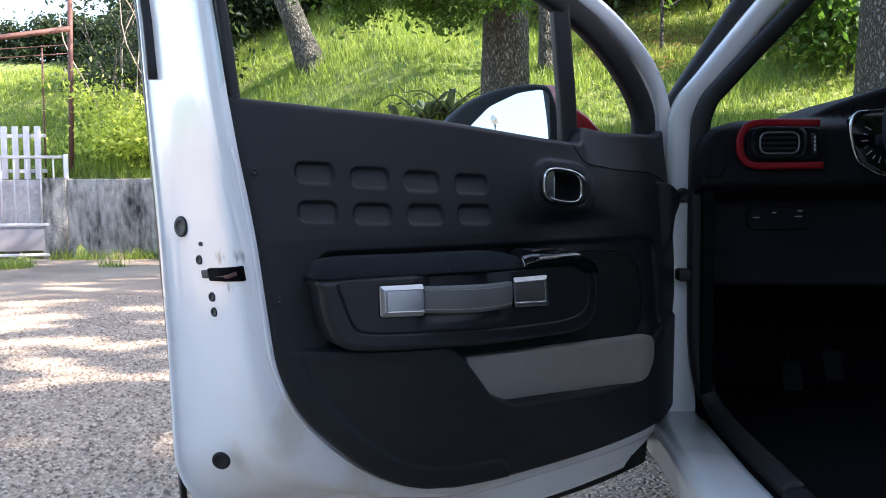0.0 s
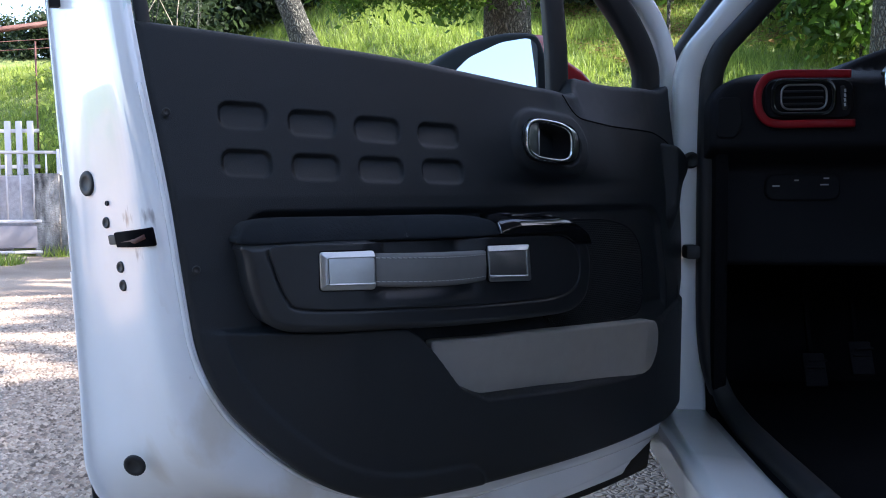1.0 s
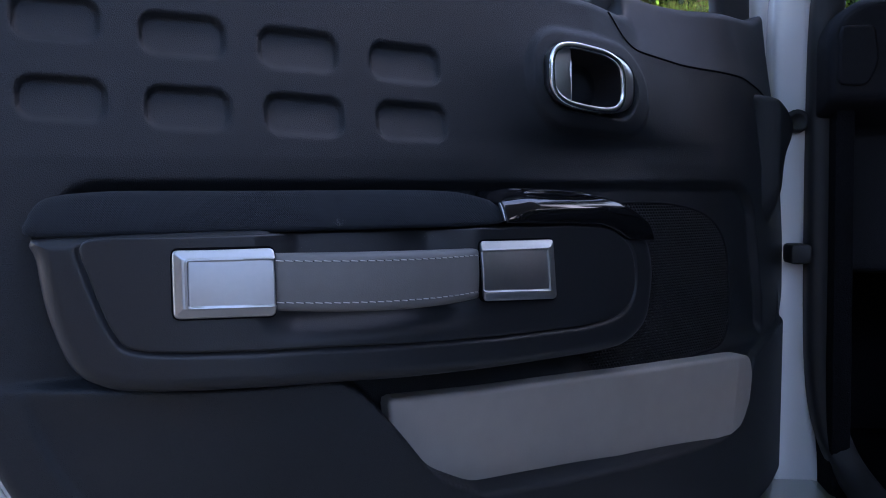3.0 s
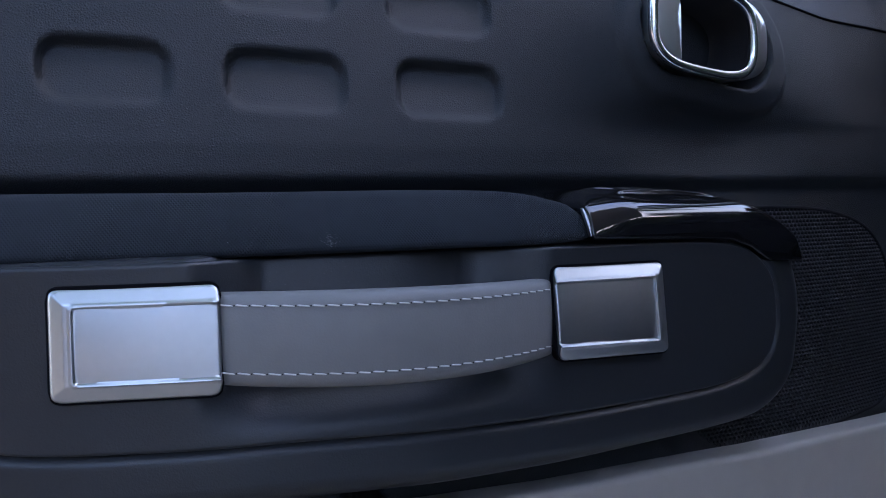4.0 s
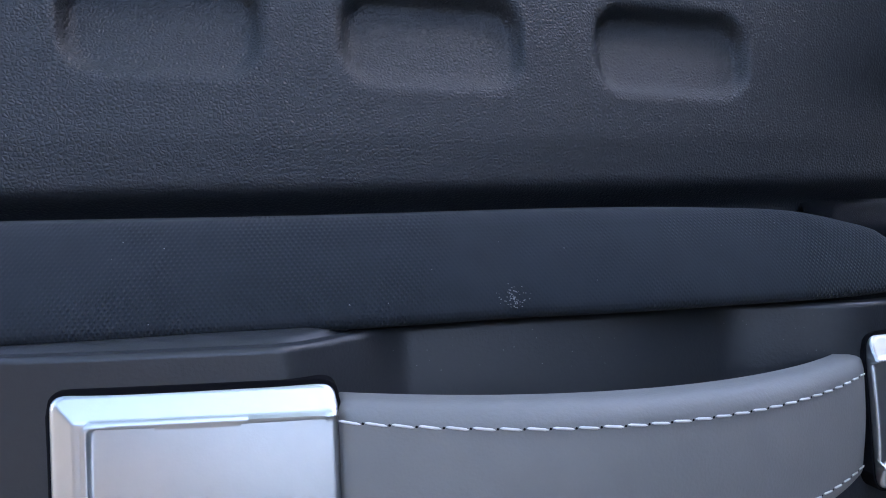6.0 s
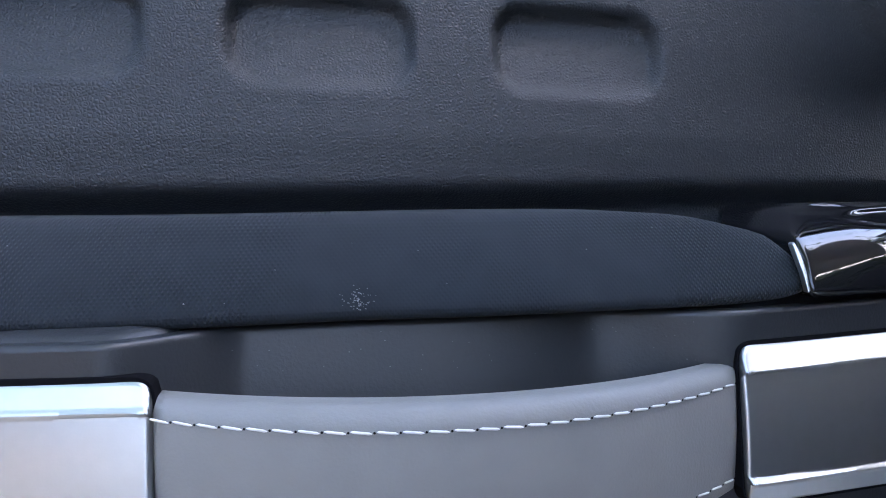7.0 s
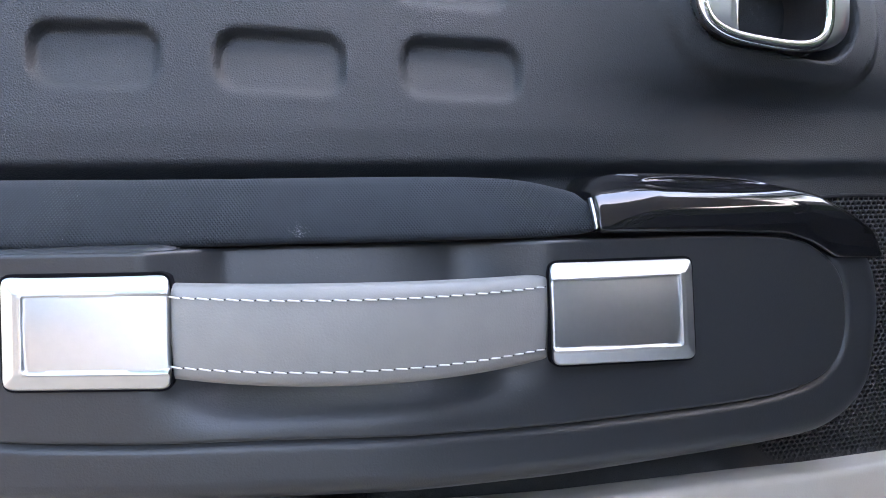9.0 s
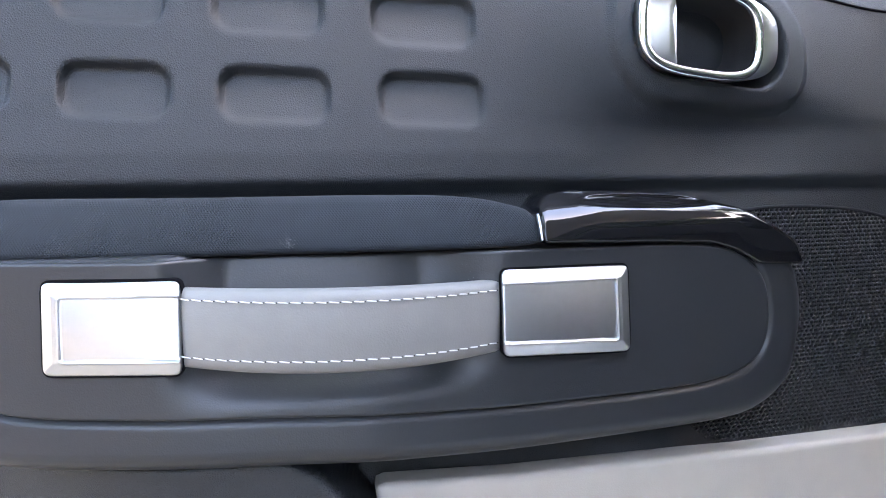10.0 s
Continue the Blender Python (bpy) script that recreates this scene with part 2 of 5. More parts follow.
# ---- mesh helpers ----
def mesh_object(name, verts, faces, mat, parent=None, label="", smooth=True):
    me = bpy.data.meshes.new(name)
    me.from_pydata([tuple(map(float, v)) for v in verts], [], faces)
    me.materials.append(mat)
    me.validate()
    bm = bmesh.new()
    bm.from_mesh(me)
    bmesh.ops.recalc_face_normals(bm, faces=bm.faces)
    bm.to_mesh(me)
    bm.free()
    if smooth:
        me.polygons.foreach_set("use_smooth", [True] * len(me.polygons))
    ob = new(name, me)
    if parent:
        ob.parent = parent
    if label:
        ob["label"] = label
    return ob


def crisp(ob, degrees=35):
    """Sharp shading where faces meet at a larger angle."""
    ob.data.set_sharp_from_angle(angle=radians(degrees))
    return ob


def thing(name, label, category, group="", kind="", at=None):
    ob = new(name)
    if at:
        ob.matrix_world = at
    return tagged(ob, label, category, group, kind)


def spline(points, n=8, closed=False):
    """Catmull-Rom curve through the points."""
    p = [np.array(q, float) for q in points]
    out, m = [], len(p)
    for i in range(m if closed else m - 1):
        a, b, c, d = (p[(i + k) % m] if closed else p[min(max(i + k, 0), m - 1)] for k in (-1, 0, 1, 2))
        for j in range(n):
            t = j / n
            out.append(0.5 * (2 * b + (c - a) * t + (2 * a - 5 * b + 4 * c - d) * t * t + (3 * b - a - 3 * c + d) * t ** 3))
    if not closed:
        out.append(p[-1])
    return np.array(out)


def rounded(points, radius, n=6):
    """Polygon with rounded corners; radius may be a list."""
    p = [np.array(q, float) for q in points]
    r = radius if isinstance(radius, (list, tuple)) else [radius] * len(p)
    out = []
    for i, q in enumerate(p):
        a, b = p[i - 1] - q, p[(i + 1) % len(p)] - q
        la, lb = np.linalg.norm(a), np.linalg.norm(b)
        d = min(r[i], la * 0.49, lb * 0.49)
        s, e = q + a / la * d, q + b / lb * d
        for j in range(n + 1):
            t = j / n
            out.append((1 - t) ** 2 * s + 2 * t * (1 - t) * q + t * t * e)
    return np.array(out)


def resample(outline, step):
    p = np.vstack([outline, outline[:1]])
    d = np.r_[0, np.cumsum(np.linalg.norm(np.diff(p, axis=0), axis=1))]
    n = max(12, int(d[-1] / step))
    s = np.linspace(0, d[-1], n, endpoint=False)
    return np.c_[np.interp(s, d, p[:, 0]), np.interp(s, d, p[:, 1])]


def edge_distance(x, z, outline):
    p, q = outline, np.roll(outline, -1, axis=0)
    e = q - p
    ll = np.maximum((e ** 2).sum(1), 1e-12)
    best = np.full(x.shape, 9.0)
    for k in range(len(p)):
        t = np.clip(((x - p[k, 0]) * e[k, 0] + (z - p[k, 1]) * e[k, 1]) / ll[k], 0, 1)
        best = np.minimum(best, np.hypot(x - p[k, 0] - t * e[k, 0], z - p[k, 1] - t * e[k, 1]))
    return best


def step01(t):
    t = np.clip(t, 0, 1)
    return t * t * (3 - 2 * t)


def sheet(name, outline, front, mat, parent, label="", edge=0.004, depth=0.01, dx=0.004, dz=0.004, arc=0.006, lift=None):
    """A pressed sheet over a closed outline in x and z: its face stands at y = front(x, z), its rim turns back by a round edge and a skirt."""
    ol = resample(np.array(outline, float), arc)
    xs = np.r_[ol[:, 0], np.arange(ol[:, 0].min(), ol[:, 0].max(), dx)]
    xs = np.unique(np.round(xs, 5))
    keep = [xs[0]]
    for v in xs[1:]:
        if v - keep[-1] > min(0.0007, dx / 3):
            keep.append(v)
    keep[-1] = xs[-1]
    xs = np.array(keep)
    xs[0] += 1e-5
    xs[-1] -= 1e-5
    p, q = ol, np.roll(ol, -1, axis=0)
    lo, hi = [], []
    for x in xs:
        cross = (p[:, 0] - x) * (q[:, 0] - x) <= 0
        a, b = p[cross], q[cross]
        w = np.where(np.abs(b[:, 0] - a[:, 0]) < 1e-9, 0, (x - a[:, 0]) / np.where(np.abs(b[:, 0] - a[:, 0]) < 1e-9, 1, b[:, 0] - a[:, 0]))
        z = a[:, 1] + w * (b[:, 1] - a[:, 1])
        lo.append(z.min())
        hi.append(z.max())
    lo, hi = np.array(lo), np.array(hi)
    nz = max(4, int((hi - lo).max() / dz))
    v = np.linspace(0, 1, nz + 1)
    if edge:
        e = min(0.2, edge / max((hi - lo).max(), 1e-6))
        v = np.unique(np.r_[v, e * np.array([0.08, 0.2, 0.4, 0.7, 1.0]), 1 - e * np.array([0.08, 0.2, 0.4, 0.7, 1.0])])
    X = np.repeat(xs[:, None], len(v), 1)
    Z = lo[:, None] + (hi - lo)[:, None] * v[None]
    Y = front(X, Z)
    if edge:
        d = np.clip(edge_distance(X, Z, ol), 0, edge)
        Y = Y + edge - np.sqrt(np.maximum(edge ** 2 - (edge - d) ** 2, 0))
    ni, nj = X.shape
    verts = np.c_[X.ravel(), Y.ravel(), Z.ravel()]
    idx = np.arange(ni * nj).reshape(ni, nj)
    faces = np.c_[idx[:-1, :-1].ravel(), idx[1:, :-1].ravel(), idx[1:, 1:].ravel(), idx[:-1, 1:].ravel()].tolist()
    if depth:
        loop = np.r_[idx[:, 0], idx[-1, 1:], idx[-2::-1, -1], idx[0, -2:0:-1]]
        back = verts[loop].copy()
        back[:, 1] += depth
        n0 = len(verts)
        verts = np.vstack([verts, back])
        m = len(loop)
        faces += [[int(loop[i]), int(loop[(i + 1) % m]), n0 + (i + 1) % m, n0 + i] for i in range(m)]
    return mesh_object(name, verts, faces, mat, parent, label)


def sweep(name, path, section, mat, parent=None, label="", closed=False, up=(0, 1, 0), cap=True):
    """A section (pairs: side, up) carried along a path. section may be a function of the path's share 0..1."""
    P = [Vector(p) for p in path]
    n = len(P)
    verts, rows = [], []
    for i, p in enumerate(P):
        a, b = (P[i - 1], P[(i + 1) % n]) if closed else (P[max(i - 1, 0)], P[min(i + 1, n - 1)])
        t = (b - a).normalized()
        u = (Vector(up) - t * t.dot(Vector(up))).normalized()
        s = t.cross(u)
        sec = section(i / max(n - 1, 1)) if callable(section) else section
        rows.append(range(len(verts), len(verts) + len(sec)))
        verts += [p + s * c + u * d for c, d in sec]
    m = len(rows[0])
    faces = []
    for i in range(n if closed else n - 1):
        r, q = rows[i], rows[(i + 1) % n]
        faces += [[r[k], r[(k + 1) % m], q[(k + 1) % m], q[k]] for k in range(m)]
    if cap and not closed:
        faces += [list(rows[0]), list(rows[-1])]
    return mesh_object(name, verts, faces, mat, parent, label)


def disc_section(r, n=10):
    return [(r * math.cos(2 * math.pi * k / n), r * math.sin(2 * math.pi * k / n)) for k in range(n)]


def bar_section(w, h, r=0.25, n=3):
    """Rounded rectangle section, w along the side, h along up."""
    o = rounded([(-w / 2, -h / 2), (w / 2, -h / 2), (w / 2, h / 2), (-w / 2, h / 2)], min(w, h) * r, n)
    return [tuple(p) for p in o]


def block(name, size, mat, parent=None, label="", at=(0, 0, 0), turn=(0, 0, 0), bevel=0.01, segments=2):
    bm = bmesh.new()
    bmesh.ops.create_cube(bm, size=1)
    bmesh.ops.scale(bm, vec=size, verts=bm.verts)
    if bevel:
        bmesh.ops.bevel(bm, geom=bm.edges[:], offset=bevel, segments=segments, affect="EDGES", profile=0.5)
    bmesh.ops.transform(bm, matrix=pose(*at, *turn), verts=bm.verts)
    me = bpy.data.meshes.new(name)
    bm.to_mesh(me)
    bm.free()
    me.materials.append(mat)
    me.polygons.foreach_set("use_smooth", [True] * len(me.polygons))
    me.set_sharp_from_angle(angle=radians(40))
    ob = new(name, me)
    if parent:
        ob.parent = parent
    if label:
        ob["label"] = label
    return ob


def knob(name, at, r, h, mat, parent, label="", normal=(0, -1, 0), n=20):
    """A low round plug with a rounded rim, standing out along normal."""
    q = Vector((0, 0, 1)).rotation_difference(Vector(normal))
    prof = [(r, 0), (r, h * 0.55), (r * 0.93, h * 0.9), (r * 0.8, h), (r * 0.55, h), (r * 0.5, h * 0.8)]
    verts, faces = [], []
    for rr, hh in prof:
        for k in range(n):
            a = 2 * math.pi * k / n
            verts.append(Vector(at) + q @ Vector((rr * math.cos(a), rr * math.sin(a), hh)))
    for i in range(len(prof) - 1):
        for k in range(n):
            faces.append([i * n + k, i * n + (k + 1) % n, (i + 1) * n + (k + 1) % n, (i + 1) * n + k])
    verts.append(Vector(at) + q @ Vector((0, 0, prof[-1][1])))
    faces += [[(len(prof) - 1) * n + k, (len(prof) - 1) * n + (k + 1) % n, len(verts) - 1] for k in range(n)]
    return mesh_object(name, verts, faces, mat, parent, label)


# ---- the open door: surfaces that its parts share ----
def base(x):
    return 0.085 + 0.42 * np.maximum(0, x - 0.2) ** 2


def smooth_table(xs, ys, lo, hi, width):
    """Dense table of a curve through a few values, rounded over the given width."""
    t = np.linspace(lo, hi, 600)
    k = np.exp(-0.5 * ((t - t.mean()) / width) ** 2)
    k = k[k > 1e-3]
    pad = len(k) // 2
    v = np.interp(t, xs, ys)
    v = np.convolve(np.r_[[v[0]] * pad, v, [v[-1]] * pad], k / k.sum(), "same")[pad:-pad]
    return t, v


INSERT_T, INSERT_V = smooth_table([-0.13, -0.06, 0.0, 0.08, 0.2, 0.284, 0.38, 0.532, 0.6], [0.025, 0.010, -0.0018, -0.0066, 0.001, 0.022, 0.0560, 0.1075, 0.14], -0.2, 0.7, 0.014)
FACE_T, FACE_V = smooth_table([-0.3, 0.05, 0.13, 0.2, 0.29, 0.41, 0.5, 0.6, 0.75, 0.9, 1.0], [0.085, 0.085, 0.090, 0.099, 0.112, 0.131, 0.148, 0.170, 0.215, 0.29, 0.354], -0.4, 1.0, 0.03)



def face_y(x):
    """Upper face of the trim, which turns back towards the hinge."""
    return np.interp(x, FACE_T, FACE_V)


def insert_y(x):
    return np.interp(x, INSERT_T, INSERT_V)


def box_distance(x, z, cx, cz, w, h, r):
    dx, dz = np.abs(x - cx) - w / 2 + r, np.abs(z - cz) - h / 2 + r
    return np.hypot(np.maximum(dx, 0), np.maximum(dz, 0)) + np.minimum(np.maximum(dx, dz), 0) - r


RECESSES = [(-0.085, 0.8795, 0.075), (0.0212, 0.8705, 0.0795), (0.1295, 0.8640, 0.082), (0.243, 0.8585, 0.083),
            (-0.082, 0.8090, 0.077), (0.0237, 0.8035, 0.079), (0.133, 0.8005, 0.0825), (0.2485, 0.7985, 0.084)]
OVAL = (0.4650, 0.8545)
WALL_X, WALL_Z = smooth_table([-0.25, 0.140, 0.168, 0.200, 0.240, 0.290, 0.45, 0.70, 0.745, 0.772, 0.790, 0.803, 1.0], [0.562, 0.562, 0.542, 0.504, 0.452, 0.427, 0.418, 0.400, 0.404, 0.416, 0.440, 0.49, 0.56], -0.3, 1.0, 0.008)


def trim_y(x, z):
    y = base(x) + (face_y(x) - base(x)) * step01((z - 0.50 + 0.06 * step01((x - 0.42) / 0.08)) / 0.08) + 0.10 * np.maximum(0, z - 0.76)
    low = np.interp(x, SEAM_X, SEAM_Z)
    lean = np.clip((z - low) / (0.985 - low), 0, 1) * step01((x - 0.56) / 0.05)
    y = y + 0.35 * lean * (window_y(x) - 0.035 - y)
    y = y + 0.20 * np.maximum(0, z - 0.79) * step01((x - 0.48) / 0.12) * (1 - step01((x - 0.66) / 0.14)) + 0.5 * np.maximum(0, -0.08 - x) ** 2
    for cx, cz, w in RECESSES:
        h = 0.0425
        d = box_distance(x, z + 0.03 * (x - cx), cx, cz, w, h, 0.0165)
        ramp = np.clip((z + 0.03 * (x - cx) - cz + h / 2) / h, 0, 1)
        across = np.clip((x - cx + w / 2) / w, 0, 1)
        y = y + 0.0125 * step01(-d / 0.0060) * (0.17 + 0.83 * ramp) * (1.08 - 0.25 * across)
    y = y - 0.019 * np.exp(-(((x - 0.487) / 0.12) ** 2) - ((z - 0.862) / np.where(z < 0.862, 0.050, 0.065)) ** 2)
    y = y + 0.024 * np.exp(-(((x - 0.505) / 0.10) ** 2) - ((z - 0.776) / np.where(z < 0.776, 0.050, 0.021)) ** 2)
    d = box_distance(x, z + 0.08 * (x - OVAL[0]), OVAL[0] + 0.022, OVAL[1] - 0.001, 0.190, 0.112, 0.050)
    y = y - 0.006 * step01(-d / 0.010 + 0.5)
    d = box_distance(x, z + 0.10 * (x - OVAL[0]), OVAL[0] + 0.018, OVAL[1], 0.149, 0.075, 0.036)
    y = y + 0.045 * step01(-d / 0.009)
    fore = 0.045 * step01((x - 0.42) / 0.08)
    d = box_distance(x - 0.22 * (0.73 - z), z + np.where(z < 0.63, fore, 0), 0.354, 0.6325, 0.902, 0.202, 0.045)
    y = y + 0.013 * step01(-d / 0.015 + 0.5) * step01((z - 0.552 + fore) / 0.03)
    inward = edge_distance(np.atleast_1d(x), np.atleast_1d(z), TRIMEDGE).reshape(np.shape(x))
    y = y + 0.0045 * step01((inward - 0.040) / 0.010) * step01((0.58 - z) / 0.06)
    push = 0.074 * step01((x + 0.17) / 0.25) * (1 - 0.9 * step01((x - 0.20) / 0.75))
    push = push * (0.38 + 0.62 * np.clip((z - 0.27) / 0.28, 0, 1) ** 0.8)
    y = y - push * step01((np.interp(x, WALL_X, WALL_Z) - z) / 0.010 + 0.5)
    return y


def scoop(x, z):
    """Hollow for the fingers behind the pull strap."""
    return step01((x - 0.062) / 0.046) * step01((0.291 - x) / 0.065) * step01((z - 0.594) / 0.028) * step01((0.698 - z) / 0.006) * (0.012 + 0.016 * np.clip((z - 0.60) / 0.09, 0, 1))


def window_y(x):
    return 0.175 + 0.225 * x


CAR = pose(0.95, 0.30, 0, 0, 0, -28)
car = thing("car", "white hatchback with its driver's door open and dark cabin", "car", at=CAR)

LEFT = [(-0.234, 1.015), (-0.221, 0.924), (-0.204, 0.827), (-0.189, 0.728), (-0.176, 0.628), (-0.159, 0.525), (-0.121, 0.444), (-0.063, 0.379), (0.002, 0.325), (0.059, 0.294), (0.112, 0.277)]
BOTTOM = [(0.179, 0.269), (0.256, 0.270), (0.464, 0.274), (0.785, 0.268), (0.885, 0.274), (0.945, 0.300)]
RIGHT = [(0.956, 0.345), (0.947, 0.45), (0.938, 0.609), (0.912, 0.754), (0.836, 0.867), (0.797, 0.89)]
TOP = [(0.687, 0.938), (0.447, 0.957), (0.186, 0.984), (-0.041, 1.000)]
TRIMEDGE = np.vstack([spline(LEFT, 5), spline(BOTTOM[:2], 5)])
TRIMEDGE = np.vstack([TRIMEDGE, TRIMEDGE[::-1]])
OUTLINE = np.vstack([spline(LEFT, 5), spline(BOTTOM, 5), spline(RIGHT, 5), spline(TOP + [(-0.20, 1.012)], 4)])


SEAM_X, SEAM_Z = [0.50, 0.533, 0.552, 0.575, 0.67, 0.80, 0.84, 0.905], [0.962, 0.945, 0.917, 0.904, 0.894, 0.886, 0.876, 0.850]
TRIMOUT = np.vstack([spline(LEFT, 5), spline(BOTTOM, 5), spline([(0.956, 0.345), (0.947, 0.45), (0.938, 0.609), (0.916, 0.754), (0.906, 0.85), (0.904, 0.93)], 5), rounded([(0.904, 0.94), (0.905, 1.0), (0.862, 0.982), (0.72, 0.982), (0.612, 0.994), (0.590, 0.955)], 0.012)[4:-4], spline([(0.565, 0.950), (0.447, 0.957), (0.186, 0.984), (-0.041, 1.000), (-0.20, 1.012)], 4)])
PROF = [tuple(p) for p in spline([(-0.02, 0.012), (0.0, 0.004), (0.010, 0.003), (0.022, 0.006), (0.038, 0.018), (0.050, 0.044), (0.066, 0.096), (0.088, 0.165), (0.108, 0.212), (0.120, 0.232), (0.128, 0.236), (0.131, 0.246), (0.126, 0.275)], 3)]


def rear_edge(z):
    """Slanting outer corner of the door's rear edge."""
    return -0.3265 - 0.053 * (z - 0.80)


def shell():
    """White pressed inner skin that runs out and back from the edge of the trim."""
    ol = resample(OUTLINE, 0.012)
    n = len(ol)
    t = np.roll(ol, -1, axis=0) - np.roll(ol, 1, axis=0)
    nn = np.c_[-t[:, 1], t[:, 0]]
    nn /= np.linalg.norm(nn, axis=1)[:, None]
    c = ol.mean(0)
    if ((ol - c) * nn).sum() < 0:
        nn = -nn
    for _ in range(6):
        nn = (np.roll(nn, 1, axis=0) + nn * 2 + np.roll(nn, -1, axis=0))
        nn /= np.linalg.norm(nn, axis=1)[:, None]
    XL = rear_edge(ol[:, 1])
    reach = np.minimum(np.minimum((ol[:, 0] - XL) / np.maximum(-nn[:, 0], 0.02), (ol[:, 1] - 0.185) / np.maximum(-nn[:, 1], 0.02)), 0.25)
    reach = np.where((nn[:, 0] > 0.25) | (nn[:, 1] > 0.25), 0.03, reach)
    dk = np.clip(0.35 + 1.0 * np.clip(-nn[:, 0], 0, 1), 0.35, 1)
    for _ in range(8):
        reach = (np.roll(reach, 1) + reach * 2 + np.roll(reach, -1)) / 4
        dk = (np.roll(dk, 1) + dk * 2 + np.roll(dk, -1)) / 4
    reach = np.minimum(reach, np.where(nn[:, 0] < -0.3, (ol[:, 0] - XL) / np.maximum(-nn[:, 0], 0.02), 1))
    k = reach / 0.13
    prof = PROF
    verts, faces = [], []
    for o, d in prof:
        for i in range(n):
            x, z = ol[i] + nn[i] * o * k[i]
            verts.append((x, base(ol[i, 0]) + 0.10 * max(0, ol[i, 1] - 0.76) + 0.012 + d * dk[i] * (1 if o > 0 else 1), z))
    for j in range(len(prof) - 1):
        faces += [[j * n + i, j * n + (i + 1) % n, (j + 1) * n + (i + 1) % n, (j + 1) * n + i] for i in range(n) if nn[i, 1] < 0.6 and not (nn[i, 0] < -0.5 and ol[i, 1] > 0.66)]
    return mesh_object("car_door", verts, faces, DOORWHITE, car, "open white door with charcoal trim and leather pull strap")


door = shell()
door.matrix_parent_inverse = CAR.inverted()
trim = sheet("trim_panel", TRIMOUT, trim_y, TRIM, door, "charcoal grained door trim with eight rounded recesses", edge=0.012, depth=0.05, dx=0.0028, dz=0.0028, arc=0.01)

EDGE = resample(np.vstack([spline(LEFT[1:], 6), spline(LEFT[1:], 6)[::-1]]), 0.012)
EDGE = EDGE[:len(EDGE) // 2]
BEAD = [(x - 0.0075, float(base(x)) + 0.10 * max(0.0, z - 0.76) + 0.0135, z - 0.0035 * step01((0.55 - z) / 0.2)) for x, z in EDGE]
sweep("flange_lip", BEAD, bar_section(0.007, 0.007, 0.45, 4), DOORWHITE, door, "rounded white lip beside the trim")


def flange_y(x, z):
    """Upright lower skin of the door, running into the round corner at the rear."""
    return base(x) + 0.022 + 0.085 * step01((0.42 - x) / 0.26) + 0.25 * np.maximum(0, 0.255 - z) ** 1.3 + 0.0022 * np.exp(-((z - 0.2 - 0.05 * (x - 0.6)) / 0.003) ** 2)


FLANGE = [(0.16, 0.300), (0.16, 0.184), (0.42, 0.184), (0.60, 0.187), (0.704, 0.186), (0.714, 0.197), (0.752, 0.213), (0.814, 0.231), (0.853, 0.246), (0.872, 0.300)]
sheet("lower_flange", rounded(FLANGE, [0.004] * 10), flange_y, DOORWHITE, door, "white painted lower edge of the door", edge=0.003, depth=0.012, dx=0.006, dz=0.003)
sheet("bottom_seal", rounded([(0.16, 0.24), (0.16, 0.166), (0.50, 0.163), (0.73, 0.160), (0.835, 0.156), (0.862, 0.26)], 0.008), lambda x, z: flange_y(x, 0.26) + 0.028, RUBBER, door, "black rubber seal under the door", edge=0.006, depth=0.02, dx=0.01, dz=0.006)

# lower pocket
POCKET = [(0.197, 0.5265), (0.45, 0.520), (0.66, 0.511), (0.735, 0.508), (0.782, 0.497), (0.801, 0.46), (0.797, 0.428), (0.77, 0.402), (0.70, 0.388), (0.30, 0.395), (0.21, 0.45)]
sheet("pocket_lining", rounded(POCKET, [0.008] + [0.02] * 10), lambda x, z: np.interp(x, [0.15, 0.3, 0.5, 0.7, 0.735, 0.76, 0.79, 0.81], [0.045, 0.062, 0.105, 0.166, 0.178, 0.191, 0.212, 0.230]) + 0.12 * (0.53 - z), LINER, door, "pale grey lining of the open door pocket", edge=0.006, depth=0.02, dx=0.008, dz=0.008)

# armrest, insert and pull handle
INSERT = [(-0.1085, 0.690), (-0.104, 0.674), (-0.097, 0.631), (-0.081, 0.587), (-0.058, 0.569), (-0.016, 0.562), (0.13, 0.5575), (0.249, 0.553), (0.36, 0.549), (0.47, 0.5475), (0.513, 0.5545), (0.542, 0.574), (0.552, 0.602), (0.5555, 0.635), (0.545, 0.668), (0.52, 0.683), (0.484, 0.6925), (0.313, 0.6945), (0.2, 0.6940), (0.1, 0.6940), (0.0, 0.6940), (-0.08, 0.6940)]
INNER = [(-0.0715, 0.682), (-0.066, 0.664), (-0.0585, 0.6405), (-0.0463, 0.6124), (-0.029, 0.599), (0.0442, 0.5940), (0.132, 0.5915), (0.30, 0.5845), (0.40, 0.5815), (0.452, 0.5822), (0.487, 0.588), (0.506, 0.599), (0.514, 0.616), (0.515, 0.635), (0.510, 0.657), (0.496, 0.672), (0.470, 0.6845), (0.42, 0.6895), (0.313, 0.6912), (0.2, 0.6912), (0.0, 0.6912), (-0.058, 0.6910)]
INNERLINE = resample(spline(INNER, 6, True), 0.006)


def insert_panel_y(x, z):
    """Insert surface with the narrow groove that runs round its raised face."""
    d = edge_distance(x, z, INNERLINE)
    return insert_y(x) + 0.0014 + scoop(x, z) * 1.15 + 0.0042 * np.exp(-(d / 0.0030) ** 2) * step01((0.688 - z) / 0.01)


